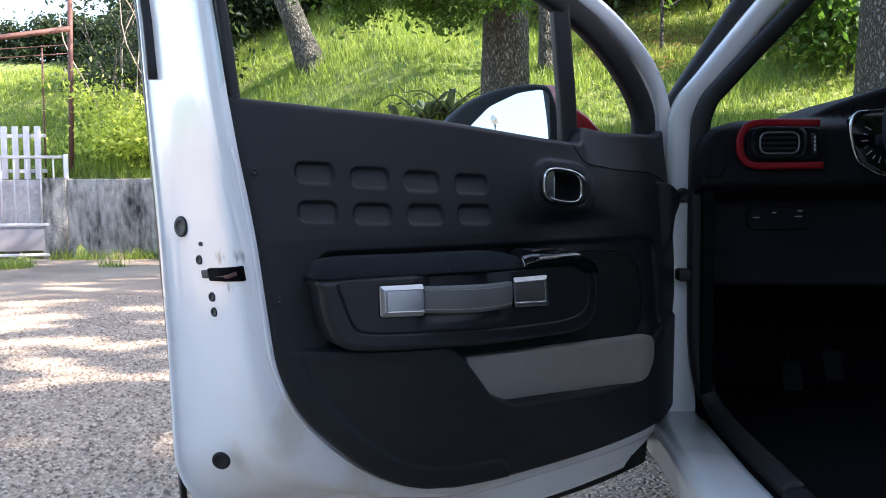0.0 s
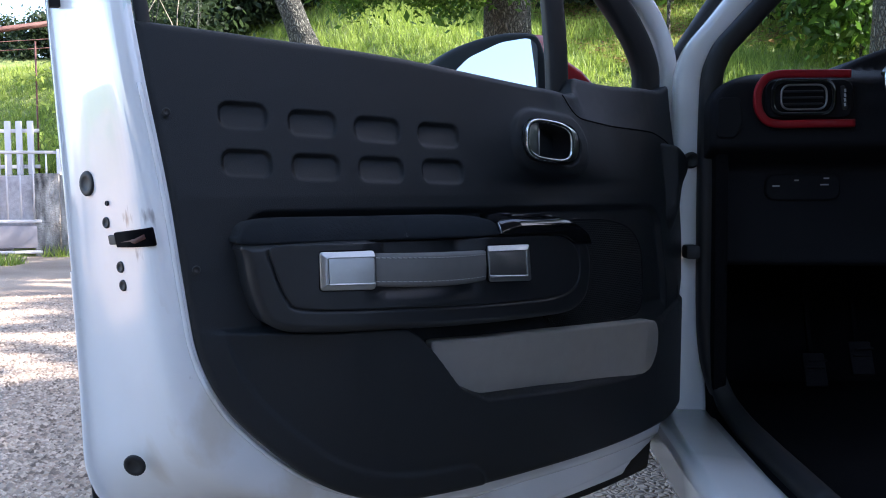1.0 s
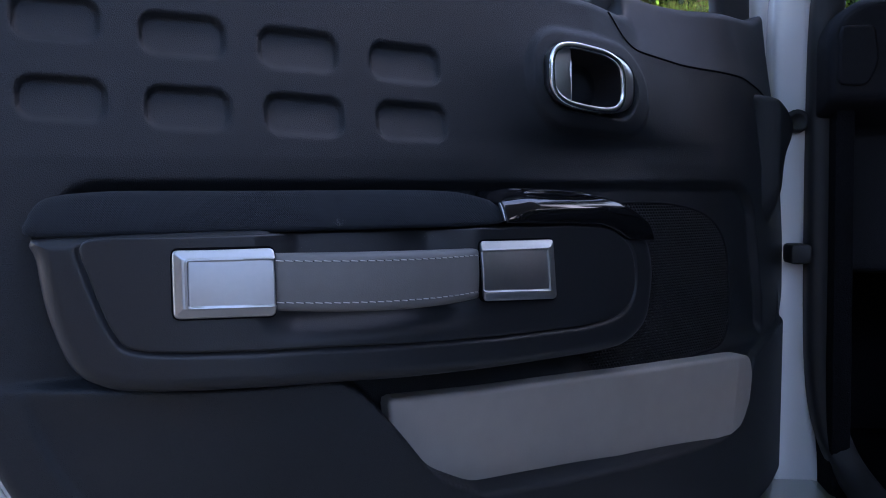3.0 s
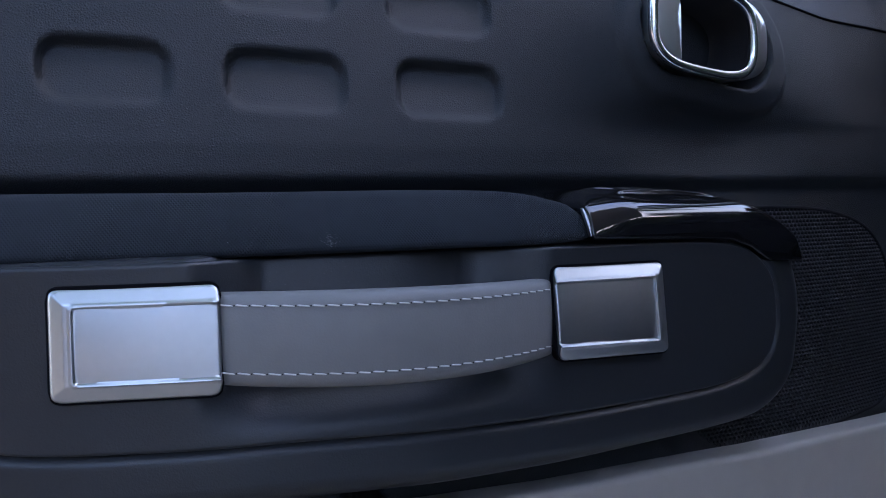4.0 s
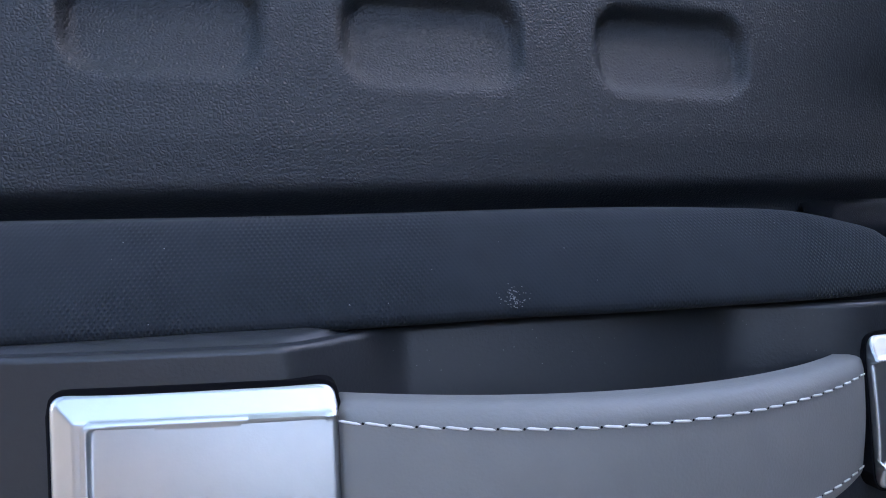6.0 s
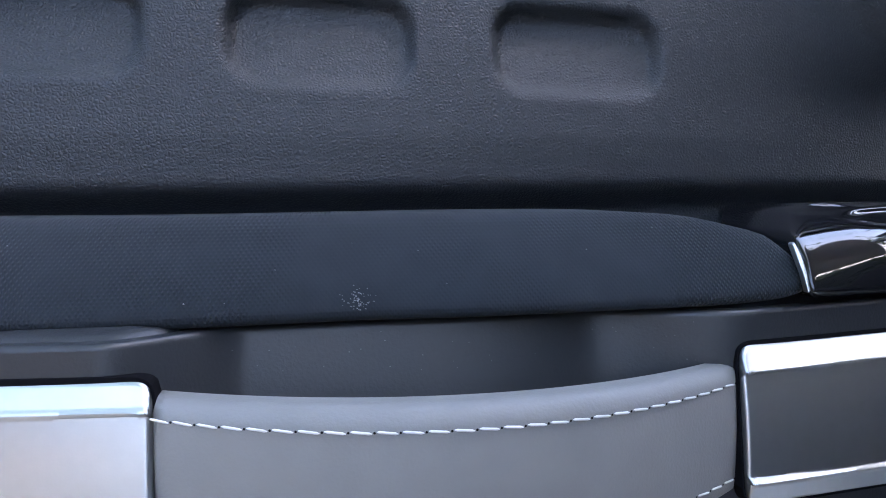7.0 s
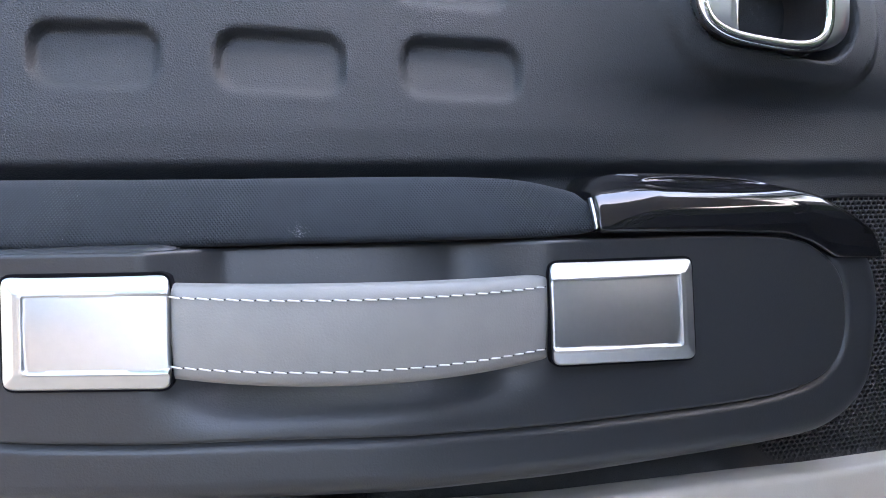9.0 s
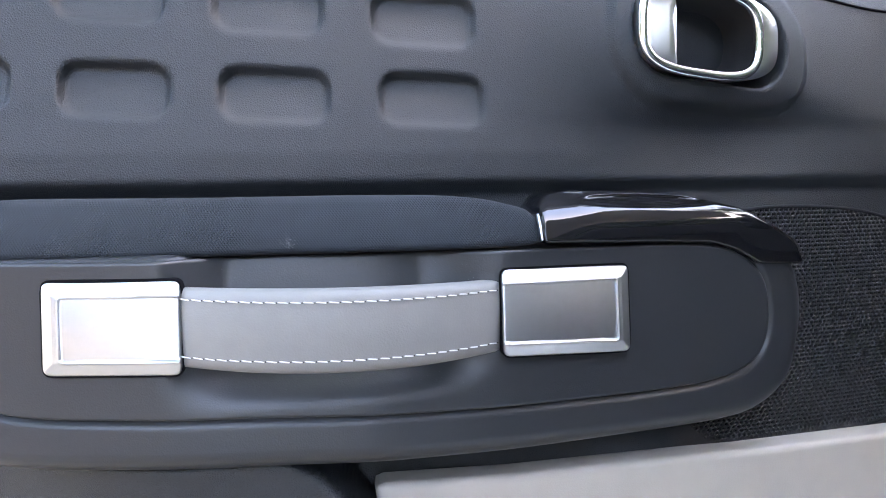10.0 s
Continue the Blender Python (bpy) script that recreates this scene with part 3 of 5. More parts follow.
sheet("insert_panel", spline(INSERT, 6, True), insert_panel_y, SMOOTHTRIM, door, "charcoal plastic armrest insert", edge=0.014, depth=0.085, dx=0.0018, dz=0.0018)
sheet("insert_face", spline(INNER, 6, True), lambda x, z: insert_y(x) + 0.0002 + scoop(x, z), SMOOTHTRIM, door, "raised face of the insert with a finger hollow", edge=0.0022, depth=0.03, dx=0.0025, dz=0.0025)


def pad_y(x, z):
    o = np.interp(x, [-0.13, -0.06, 0.0, 0.08, 0.144, 0.25, 0.32], [0.006, 0.007, 0.013, 0.020, 0.023, 0.010, -0.002])
    return insert_y(x) + o - 0.003 + 0.25 * np.maximum(0, z - 0.69) + 15 * np.maximum(0, z - 0.692) ** 2


PAD = [(-0.1065, 0.6925), (-0.1095, 0.707), (-0.095, 0.7235), (-0.05, 0.7285), (0.0, 0.7288), (0.074, 0.7283), (0.20, 0.7285), (0.262, 0.7268), (0.292, 0.7215), (0.309, 0.7145), (0.311, 0.695), (0.2, 0.6925), (0.078, 0.6920), (-0.03, 0.6920)]
sheet("armrest_pad", spline(PAD, 6, True), pad_y, FABRIC, door, "dark woven cloth armrest pad", edge=0.005, depth=0.06, dx=0.003, dz=0.002)

GLOSSOUT = [(0.3125, 0.6945), (0.3125, 0.7175), (0.327, 0.7275), (0.345, 0.7300), (0.382, 0.7295), (0.432, 0.7265), (0.462, 0.7205), (0.488, 0.7145), (0.514, 0.7025), (0.537, 0.689), (0.552, 0.668), (0.503, 0.6705), (0.480, 0.6825), (0.456, 0.6893), (0.40, 0.692)]


def gloss_y(x, z):
    h = np.maximum(0, z - 0.696) / 0.033
    tail = step01((x - 0.46) / 0.07)
    r = np.hypot((x - 0.402) / 0.066, (z - 0.7222 + 0.03 * (x - 0.395)) / 0.0050)
    s = np.hypot((x - 0.338) / 0.022, (z - 0.7272) / 0.0022)
    y = insert_y(x) - 0.006 + 0.2 * np.maximum(0, 0.697 - z) * (1 - tail) + (1 - 0.5 * tail) * 0.031 * h ** 3.2
    y = y + tail * 8.0 * (z - 0.688) ** 2 + (1 - step01((x - 0.311) / 0.05)) * 0.32 * np.maximum(0, z - 0.697)
    return y + 0.0050 * step01((1.0 - r) / 0.35) + 0.003 * step01((1.0 - s) / 0.4)


switch_panel = sheet("switch_panel", rounded(GLOSSOUT, 0.004, 3), gloss_y, GLOSS, door, "gloss black window switch panel", edge=0.0035, depth=0.06, dx=0.002, dz=0.001, arc=0.004)
sheet("joint_strip", rounded([(0.3107, 0.696), (0.3125, 0.696), (0.3118, 0.716), (0.3100, 0.716)], 0.0008, 2), lambda x, z: gloss_y(x, z) - 0.0010, SATIN, door, "pale metal joint strip", edge=0.0006, depth=0.003, dx=0.001, dz=0.002)



def plate(x0, x1, low, high, depth0, depth1, open_right):
    """A metal plate with a mitred sloping border on three sides and a raised bead round its flat field."""
    def share(x):
        return (x - x0) / (x1 - x0)

    def bottom(x):
        return low[0] + (low[1] - low[0]) * share(x)

    def top(x):
        return high[0] + (high[1] - high[0]) * share(x)

    def rim(x, z):
        t = share(x)
        q = (z - bottom(x)) / (top(x) - bottom(x))
        a, b = depth0[0] + (depth1[0] - depth0[0]) * t, depth0[1] + (depth1[1] - depth0[1]) * t
        return a + (b - a) * q

    def front(x, z):
        side = (x - x0) if open_right else (x1 - x)
        inset = np.minimum(side + 0.0016, np.minimum(top(x) - z + 0.0006, z - bottom(x)))
        y = rim(x, z) - 0.0042 * np.clip(inset / 0.0088, 0, 1)
        mid, w = (x0 + x1) / 2 + (0.03 if open_right else -0.03), x1 - x0 + 0.06
        zc = (bottom(x) + top(x)) / 2
        d = -box_distance(x + (0.0016 if not open_right else -0.0016), z, mid, zc, w, top(x) - bottom(x), 0.0115)
        bead = step01((d - 0.0080) / 0.0007) * step01((0.0102 - d) / 0.0008)
        field = step01((d - 0.0098) / 0.0006)
        bow = 0.0010 * ((z - zc) / 0.02) ** 2 + 0.0012 * ((x - (x0 + x1) / 2) / 0.035) ** 2
        return y - 0.0009 * bead + field * (0.0004 + bow - 0.0011)
    o = rounded([(x0, low[0]), (x1, low[1]), (x1, high[1]), (x0, high[0])], 0.0062, 6)
    g = 0.0011
    sheet("plate_gap", rounded([(x0 - g, low[0] - g), (x1 + g, low[1] - g), (x1 + g, high[1] + g), (x0 - g, high[0] + g)], 0.0072, 6), lambda x, z: np.minimum(rim(x, z) + 0.0012, insert_y(x) - 0.0004), BLACKGAP, door, "black gap round the plate", edge=0.0004, depth=0.03, dx=0.004, dz=0.004, arc=0.0015)
    return crisp(sheet("end_plate", o, front, SATIN, door, "satin aluminium end plate with a raised line", edge=0.0016, depth=0.012, dx=0.0008, dz=0.0008, arc=0.0012), 60)


plate(-0.0022, 0.0800, (0.6236, 0.6222), (0.6806, 0.6802), (-0.0045, -0.0010), (-0.0100, -0.0065), True)
plate(0.2822, 0.3818, (0.6212, 0.6150), (0.6790, 0.6770), (0.0135, 0.0212), (0.0485, 0.0560), False)


def strap_y(x):
    t = (x - 0.079) / 0.205
    return -0.0095 + 0.0325 * t - 0.038 * 4 * t * (1 - t)


def strap_mid(x):
    t = (x - 0.079) / 0.205
    return 0.6515 - 0.0035 * t


STRAP_H = 0.0262
xs = np.linspace(0.0785, 0.2845, 40)
strap_outline = np.r_[[(x, strap_mid(x) - STRAP_H + 0.0012 * ((x - 0.18) / 0.1) ** 2) for x in xs], [(x, strap_mid(x) + STRAP_H - 0.0016 - 0.0012 * ((x - 0.18) / 0.1) ** 2) for x in xs[::-1]]]
sheet("strap", strap_outline, lambda x, z: strap_y(x) - 0.0008 * np.cos(np.clip((z - strap_mid(x)) / STRAP_H, -1, 1) * math.pi) - 0.001, LEATHER, door, "grey leather strap", edge=0.0075, depth=0.006, dx=0.003, dz=0.002)


def stitching(sign):
    verts, faces = [], []
    x = 0.083
    while x < 0.281:
        w, h = 0.0061, 0.00042
        z = strap_mid(x) + sign * 0.0175
        y = strap_y(x) - 0.0012
        slope = float(strap_y(x + w) - strap_y(x)) / w
        ring = []
        for s, r in ((-0.5, 0.35), (-0.36, 1), (0.36, 1), (0.5, 0.35)):
            for k in range(6):
                a = k * math.pi / 3
                verts.append((x + s * w, y + s * w * slope - h * r * math.sin(a), z - 0.0007 * s + h * r * math.cos(a)))
        b = len(verts) - 24
        for i in range(3):
            faces += [[b + i * 6 + k, b + i * 6 + (k + 1) % 6, b + i * 6 + 6 + (k + 1) % 6, b + i * 6 + 6 + k] for k in range(6)]
        faces += [list(range(b, b + 6)), list(range(b + 18, b + 24))]
        x += 0.0074
    return mesh_object("stitching", verts, faces, THREAD, door, "pale thread seam")


def needle_holes(sign):
    """Small dark punctures between the stitches."""
    verts, faces = [], []
    x = 0.083 + 0.0037
    while x < 0.281:
        z, y = strap_mid(x) + sign * 0.0175, strap_y(x) - 0.00115
        b = len(verts)
        slope = float(strap_y(x + 0.001) - strap_y(x)) / 0.001
        verts += [(x + 0.00042 * math.cos(k * math.pi / 3), y + 0.00042 * math.cos(k * math.pi / 3) * slope, z + 0.00042 * math.sin(k * math.pi / 3)) for k in range(6)] + [(x, y - 0.0001, z)]
        faces += [[b + k, b + (k + 1) % 6, b + 6] for k in range(6)]
        x += 0.0074
    return mesh_object("needle_holes", verts, faces, BLACKGAP, door, "dark needle holes")


for sign in (1, -1):
    stitching(sign)
    needle_holes(sign)

# release handle
ring2d = []
for a in np.linspace(0, 2 * math.pi, 72, endpoint=False):
    c, d = math.cos(a), math.sin(a)
    px, pz = 0.0530 * math.copysign(abs(c) ** 0.62, c), 0.0335 * math.copysign(abs(d) ** 0.60, d)
    ring2d.append((OVAL[0] + 0.001 + px, OVAL[1] + pz - 0.10 * px))


def oval_ring(scale_x, scale_z, y_off):
    return [(OVAL[0] + (x - OVAL[0]) * scale_x, float(face_y(x)) + y_off + 0.006, OVAL[1] + (z - OVAL[1]) * scale_z) for x, z in ring2d]


def band(name, rows, mat, label=""):
    n = len(rows[0])
    verts = [p for r in rows for p in r]
    faces = [[j * n + i, j * n + (i + 1) % n, (j + 1) * n + (i + 1) % n, (j + 1) * n + i] for j in range(len(rows) - 1) for i in range(n)]
    return mesh_object(name, verts, faces, mat, door, label)


sweep("chrome_ring", oval_ring(1.0, 1.0, -0.024), bar_section(0.0075, 0.007, 0.45, 4), CHROME, door, "polished chrome ring", closed=True)
def flare(ring, dx):
    """Spread the fore half of a ring towards the hinge."""
    return [(x + dx * max(0.0, (x - OVAL[0]) / 0.054), y, z) for x, y, z in ring]


band("chrome_side", [oval_ring(1.04, 1.05, -0.023), flare(oval_ring(1.05, 1.055, -0.0215), 0.006), flare(oval_ring(1.05, 1.055, -0.019), 0.013), flare(oval_ring(1.05, 1.05, -0.014), 0.0185), flare(oval_ring(1.05, 1.04, -0.006), 0.0215), flare(oval_ring(1.04, 1.02, 0.004), 0.022), flare(oval_ring(1.03, 1.0, 0.02), 0.021)], SATINCHROME, "chrome side of the release")
band("cup", [oval_ring(0.97, 0.96, -0.022), oval_ring(0.93, 0.92, 0.0), oval_ring(0.88, 0.86, 0.025), oval_ring(0.5, 0.5, 0.038), oval_ring(0.02, 0.02, 0.04)], LOWTRIM, "dark cup behind the lever")
LEVER = [(OVAL[0] - 0.0475, OVAL[1] - 0.010), (OVAL[0] - 0.038, OVAL[1] - 0.022), (OVAL[0] - 0.018, OVAL[1] - 0.0285), (OVAL[0] - 0.0205, OVAL[1] - 0.008), (OVAL[0] - 0.0215, OVAL[1] + 0.012), (OVAL[0] - 0.0195, OVAL[1] + 0.0325), (OVAL[0] - 0.036, OVAL[1] + 0.0325), (OVAL[0] - 0.0485, OVAL[1] + 0.018)]


def lever_y(x, z):
    u, v = (x - OVAL[0] + 0.034) / 0.014, (z - OVAL[1] - 0.002) / 0.030
    return face_y(x) - 0.0125 + 0.0035 * np.clip(np.maximum(np.abs(u), np.abs(v)) - 0.62, 0, 1) - 0.0015 * u + 0.0016 * v * v


sheet("lever", spline(LEVER, 5, True), lever_y, SATINCHROME, door, "satin metal release lever", edge=0.002, depth=0.006, dx=0.0012, dz=0.0015)


# loudspeaker grille
def in_outline(x, z, ol):
    c = False
    for (x0, z0), (x1, z1) in zip(ol, np.roll(ol, -1, axis=0)):
        if (z0 > z) != (z1 > z) and x < (x1 - x0) * (z - z0) / (z1 - z0) + x0:
            c = not c
    return c


GRILLE = spline([(0.47, 0.695), (0.525, 0.711), (0.59, 0.7125), (0.655, 0.706), (0.705, 0.690), (0.737, 0.658), (0.748, 0.61), (0.745, 0.535), (0.69, 0.512), (0.47, 0.514)], 6, True)


def grille():
    verts, faces = [], []
    px, pz = 0.0050, 0.0036
    j = 0
    z = 0.512
    while z < 0.722:
        x = 0.47 + (px / 2 if j % 2 else 0)
        while x < 0.76:
            if in_outline(x, z, GRILLE):
                b = len(verts)
                for sx, sz, d in ((px * 0.5, pz * 0.6667, 0), (px * 0.36, pz * 0.44, 0.0003), (px * 0.33, pz * 0.40, 0.003)):
                    for k in range(6):
                        a = math.pi / 6 + k * math.pi / 3
                        ux, uz = x + sx * math.cos(a) / 0.866, z + sz * math.sin(a)
                        verts.append((ux, float(face_y(ux)) + 0.004 + d, uz))
                for i in range(2):
                    faces += [[b + i * 6 + k, b + i * 6 + (k + 1) % 6, b + i * 6 + 6 + (k + 1) % 6, b + i * 6 + 6 + k] for k in range(6)]
            x += px
        z += pz
        j += 1
    me = bpy.data.meshes.new("speaker_grille")
    me.from_pydata(verts, [], faces)
    me.materials.append(GRILLEPLASTIC)
    ob = new("speaker_grille", me)
    ob.parent = door
    ob["label"] = "black perforated loudspeaker grille"
    sheet("grille_back", GRILLE, lambda x, z: face_y(x) + 0.0085, BLACKGAP, door, "", edge=0.002, depth=0.006, dx=0.01, dz=0.01)


grille()
sweep("grille_rim", [(x, float(face_y(x)) + 0.005, z) for x, z in resample(GRILLE, 0.006)], bar_section(0.003, 0.004, 0.45), DASH, door, "thin rim of the grille", closed=True)

# upper frame of the door, its glass and the corner trim
def frame_strip(name, pts, w, h, mat, label, off=0.0):
    path = [(x, window_y(x) + off, z) for x, z in spline(pts, 6)]
    return sweep(name, path, bar_section(w, h, 0.35, 3), mat, door, label)


frame_strip("window_frame", [(0.935, 0.86), (0.938, 0.93), (0.938, 1.052), (0.888, 1.145), (0.79, 1.226), (0.65, 1.298), (0.45, 1.37), (0.2, 1.42), (-0.05, 1.43), (-0.31, 1.41)], 0.05, 0.05, WHITE, "white painted window frame")
frame_strip("window_seal", [(0.87, 0.90), (0.875, 0.985), (0.868, 1.05), (0.815, 1.125), (0.73, 1.20), (0.62, 1.265), (0.42, 1.335), (0.2, 1.38), (-0.05, 1.385), (-0.26, 1.36)], 0.062, 0.035, RUBBER, "black rubber window seal")


def jamb_y(x, z):
    """Rear edge of the door, from the glass channel out and back to its outer corner."""
    xe = np.interp(z, [0.525, 0.628, 0.728, 0.827, 0.924, 1.015, 1.18, 1.44], [-0.159, -0.176, -0.189, -0.204, -0.221, -0.234, -0.253, -0.30])
    q = np.clip((xe - x) / (xe - rear_edge(z)), -0.2, 1.1)
    p = np.array(PROF[3:-3])
    crease = 0.0016 * np.exp(-((x - xe + 0.028 + 0.05 * (z - 0.8)) / 0.004) ** 2) - 0.0018 * np.exp(-((x - rear_edge(z) - 0.023) / 0.004) ** 2)
    return 0.0963 + 0.10 * np.maximum(0, z - 0.76) + np.interp(q, p[:, 0] / 0.13, p[:, 1]) + crease * step01((z - 0.60) / 0.06)


sheet("pillar_frame", [(rear_edge(0.56), 0.56), (-0.163, 0.56), (-0.172, 0.652), (-0.187, 0.728), (-0.202, 0.827), (-0.219, 0.924), (-0.232, 1.015), (-0.251, 1.18), (-0.298, 1.44), (-0.368, 1.44), (-0.345, 1.18), (rear_edge(0.9), 0.9)], jamb_y, JAMB, door, "white painted rear edge and window pillar with scuffs", edge=0, depth=0.02, dx=0.002, dz=0.005)
sweep("rear_seal", [(-0.288, 0.362, 0.20), (-0.309, 0.368, 0.6), (-0.331, 0.384, 1.0), (-0.342, 0.40, 1.2), (-0.368, 0.42, 1.44)], bar_section(0.012, 0.03, 0.4), RUBBER, door, "black rubber edge seal")
frame_strip("glass_channel", [(-0.214, 0.98), (-0.224, 1.06), (-0.240, 1.18), (-0.275, 1.38)], 0.02, 0.03, RUBBER, "black glass channel", 0.016)
frame_strip("quarter_seal", [(0.61, 0.978), (0.68, 0.971), (0.78, 0.969), (0.855, 0.972)], 0.022, 0.03, RUBBER, "black seal below the quarter window", -0.018)
frame_strip("divider_bar", [(0.602, 0.95), (0.598, 1.05), (0.585, 1.17), (0.574, 1.29)], 0.045, 0.03, RUBBER, "black bar before the quarter window")
glass = sheet("window_glass", rounded([(-0.24, 0.95), (0.90, 0.90), (0.92, 1.05), (0.75, 1.22), (0.45, 1.36), (0.2, 1.40), (-0.27, 1.38)], 0.02), lambda x, z: window_y(x) + 0.006, GLASS, door, "clear door glass", edge=0, depth=0, dx=0.05, dz=0.05)
glass.visible_shadow = False
sweep("corner_seam", [(x, float(trim_y(np.array(x), np.array(z))) - 0.0002, z) for x, z in zip(np.linspace(0.530, 0.903, 90), np.interp(np.linspace(0.530, 0.903, 90), *smooth_table(SEAM_X, SEAM_Z, 0.5, 1.0, 0.008)))], disc_section(0.0013, 6), BLACKGAP, door, "dark seam below the corner trim")

# latch, plugs and screws on the door's rear edge
knob("trim_screw", (-0.195, 0.096, 0.882), 0.006, 0.003, RUBBER, door)
knob("trim_screw", (-0.162, 0.076, 0.656), 0.006, 0.003, RUBBER, door)
def on_jamb(x, z, out=0.0):
    return (x, float(jamb_y(x, z)) - out, z)


PILLAR_X = [(-0.338, 1.055), (-0.345, 1.18), (-0.368, 1.44)]
sweep("pillar_strip", [on_jamb(float(np.interp(z, [q[1] for q in PILLAR_X], [q[0] for q in PILLAR_X])) + 0.014, z, 0.006) for z in np.linspace(1.065, 1.43, 14)], bar_section(0.026, 0.012, 0.3), RUBBER, door, "black strip on the window pillar")
knob("rubber_plug", on_jamb(-0.292, 0.783, 0.003), 0.020, 0.004, RUBBER, door, "round black rubber plug", normal=(-0.88, -0.45, 0))
knob("rubber_plug", (-0.240, 0.222, 0.340), 0.018, 0.004, RUBBER, door, "round black rubber plug", normal=(-0.5, -0.8, -0.2))
for x, z, r in ((-0.268, 0.752, 0.004), (-0.269, 0.722, 0.009), (-0.253, 0.655, 0.009), (-0.250, 0.627, 0.009)):
    knob("bolt_hole", on_jamb(x, z, 0.002), r, 0.003, RUBBER, door, "dark bolt hole", normal=(-0.85, -0.5, 0), n=14)
latch = sweep("latch_mouth", [on_jamb(-0.256, 0.697, 0.003), on_jamb(-0.240, 0.700, 0.004), on_jamb(-0.218, 0.704, 0.005)], lambda t: bar_section(0.023 + 0.004 * t, 0.010, 0.25), BLACKGAP, door, "dark latch mouth")
sweep("claw", [on_jamb(-0.252, 0.695, 0.009), on_jamb(-0.238, 0.697, 0.010), on_jamb(-0.228, 0.704, 0.010)], bar_section(0.007, 0.006, 0.4), RUSTPIPE, latch, "dull brown latch claw")
sweep("latch_notch", [on_jamb(-0.264, 0.696, 0.003), on_jamb(-0.250, 0.698, 0.004)], bar_section(0.015, 0.009, 0.3), RUBBER, door)

BOLSTER = [(0.826, 0.866), (0.860, 0.862), (0.905, 0.846), (0.926, 0.826), (0.918, 0.803), (0.893, 0.775), (0.880, 0.73), (0.872, 0.67), (0.852, 0.65), (0.835, 0.70), (0.822, 0.78), (0.818, 0.84)]
sheet("front_bolster", spline(BOLSTER, 6, True), lambda x, z: base(x) + 0.012 - 0.034 * step01((x - 0.825) / 0.045) * step01((z - 0.64) / 0.10), TRIM, door, "raised front edge of the trim", edge=0.010, depth=0.05, dx=0.004, dz=0.005)

# door mirror
MIR = [(0.392, 1.000), (0.43, 1.05), (0.49, 1.088), (0.56, 1.110), (0.615, 1.113), (0.640, 1.10), (0.652, 1.04), (0.655, 0.96), (0.63, 0.93), (0.42, 0.94)]
sheet("mirror_housing", spline(MIR, 6, True), lambda x, z: 0.474 + 0.148 * (z - 1.03) - 0.503 * (x - 0.54), RUBBER, door, "black mirror surround", edge=0.012, depth=0.02, dx=0.008, dz=0.008)
sheet("mirror_glass", rounded([(0.435, 1.0), (0.487, 1.055), (0.552, 1.088), (0.606, 1.097), (0.622, 1.083), (0.616, 0.97), (0.45, 0.97)], 0.012), lambda x, z: 0.452 + 0.148 * (z - 1.03) - 0.503 * (x - 0.54), MIRROR, door, "mirror glass", edge=0, depth=0, dx=0.02, dz=0.02)
CAPO = resample(spline(MIR, 6, True), 0.012)
rows = [[(0.53 + (x - 0.53) * s + sx, 0.490 + 0.148 * (z - 1.03) - 0.503 * (x - 0.54) + d, 1.02 + (z - 1.02) * s) for x, z in CAPO] for s, d, sx in ((1.0, 0, 0), (1.03, 0.015, 0.045), (1.0, 0.05, 0.085), (0.88, 0.10, 0.11), (0.55, 0.14, 0.12), (0.02, 0.155, 0.12))]
n = len(CAPO)
mesh_object("mirror_cap", [p for r in rows for p in r], [[j * n + i, j * n + (i + 1) % n, (j + 1) * n + (i + 1) % n, (j + 1) * n + i] for j in range(5) for i in range(n)], RED, door, "glossy red mirror cap")

sweep("mirror_foot", [(0.64, 0.500, 1.02), (0.70, 0.485, 1.015), (0.745, 0.47, 0.995), (0.785, 0.455, 0.97)], lambda t: bar_section(0.135 - 0.075 * t ** 1.5, 0.05, 0.4, 4), RED, door, "glossy red mirror foot", up=(0, 1, 0))
sweep("mirror_arm", [(0.70, 0.37, 0.95), (0.71, 0.46, 0.97), (0.70, 0.55, 1.0)], bar_section(0.07, 0.05, 0.4), RUBBER, door, "black mirror arm", up=(0, 0, 1))
sheet("outer_skin", resample(OUTLINE, 0.02) * 0.995 + np.array([0.0, 0.0]), lambda x, z: 0.36 + 0.13 * x - 0.25 * (z - 0.6) ** 2, WHITE, door, "white painted outer skin", edge=0.01, depth=-0.03, dx=0.03, dz=0.03)
lr = np.random.RandomState(6)


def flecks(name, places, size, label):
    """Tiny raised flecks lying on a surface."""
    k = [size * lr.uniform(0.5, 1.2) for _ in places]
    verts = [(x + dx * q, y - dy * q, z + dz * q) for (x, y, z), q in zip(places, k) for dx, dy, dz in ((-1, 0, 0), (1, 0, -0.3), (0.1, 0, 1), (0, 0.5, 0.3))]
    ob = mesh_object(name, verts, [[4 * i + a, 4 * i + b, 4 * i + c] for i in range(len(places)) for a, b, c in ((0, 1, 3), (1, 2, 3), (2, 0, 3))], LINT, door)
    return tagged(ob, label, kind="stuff")


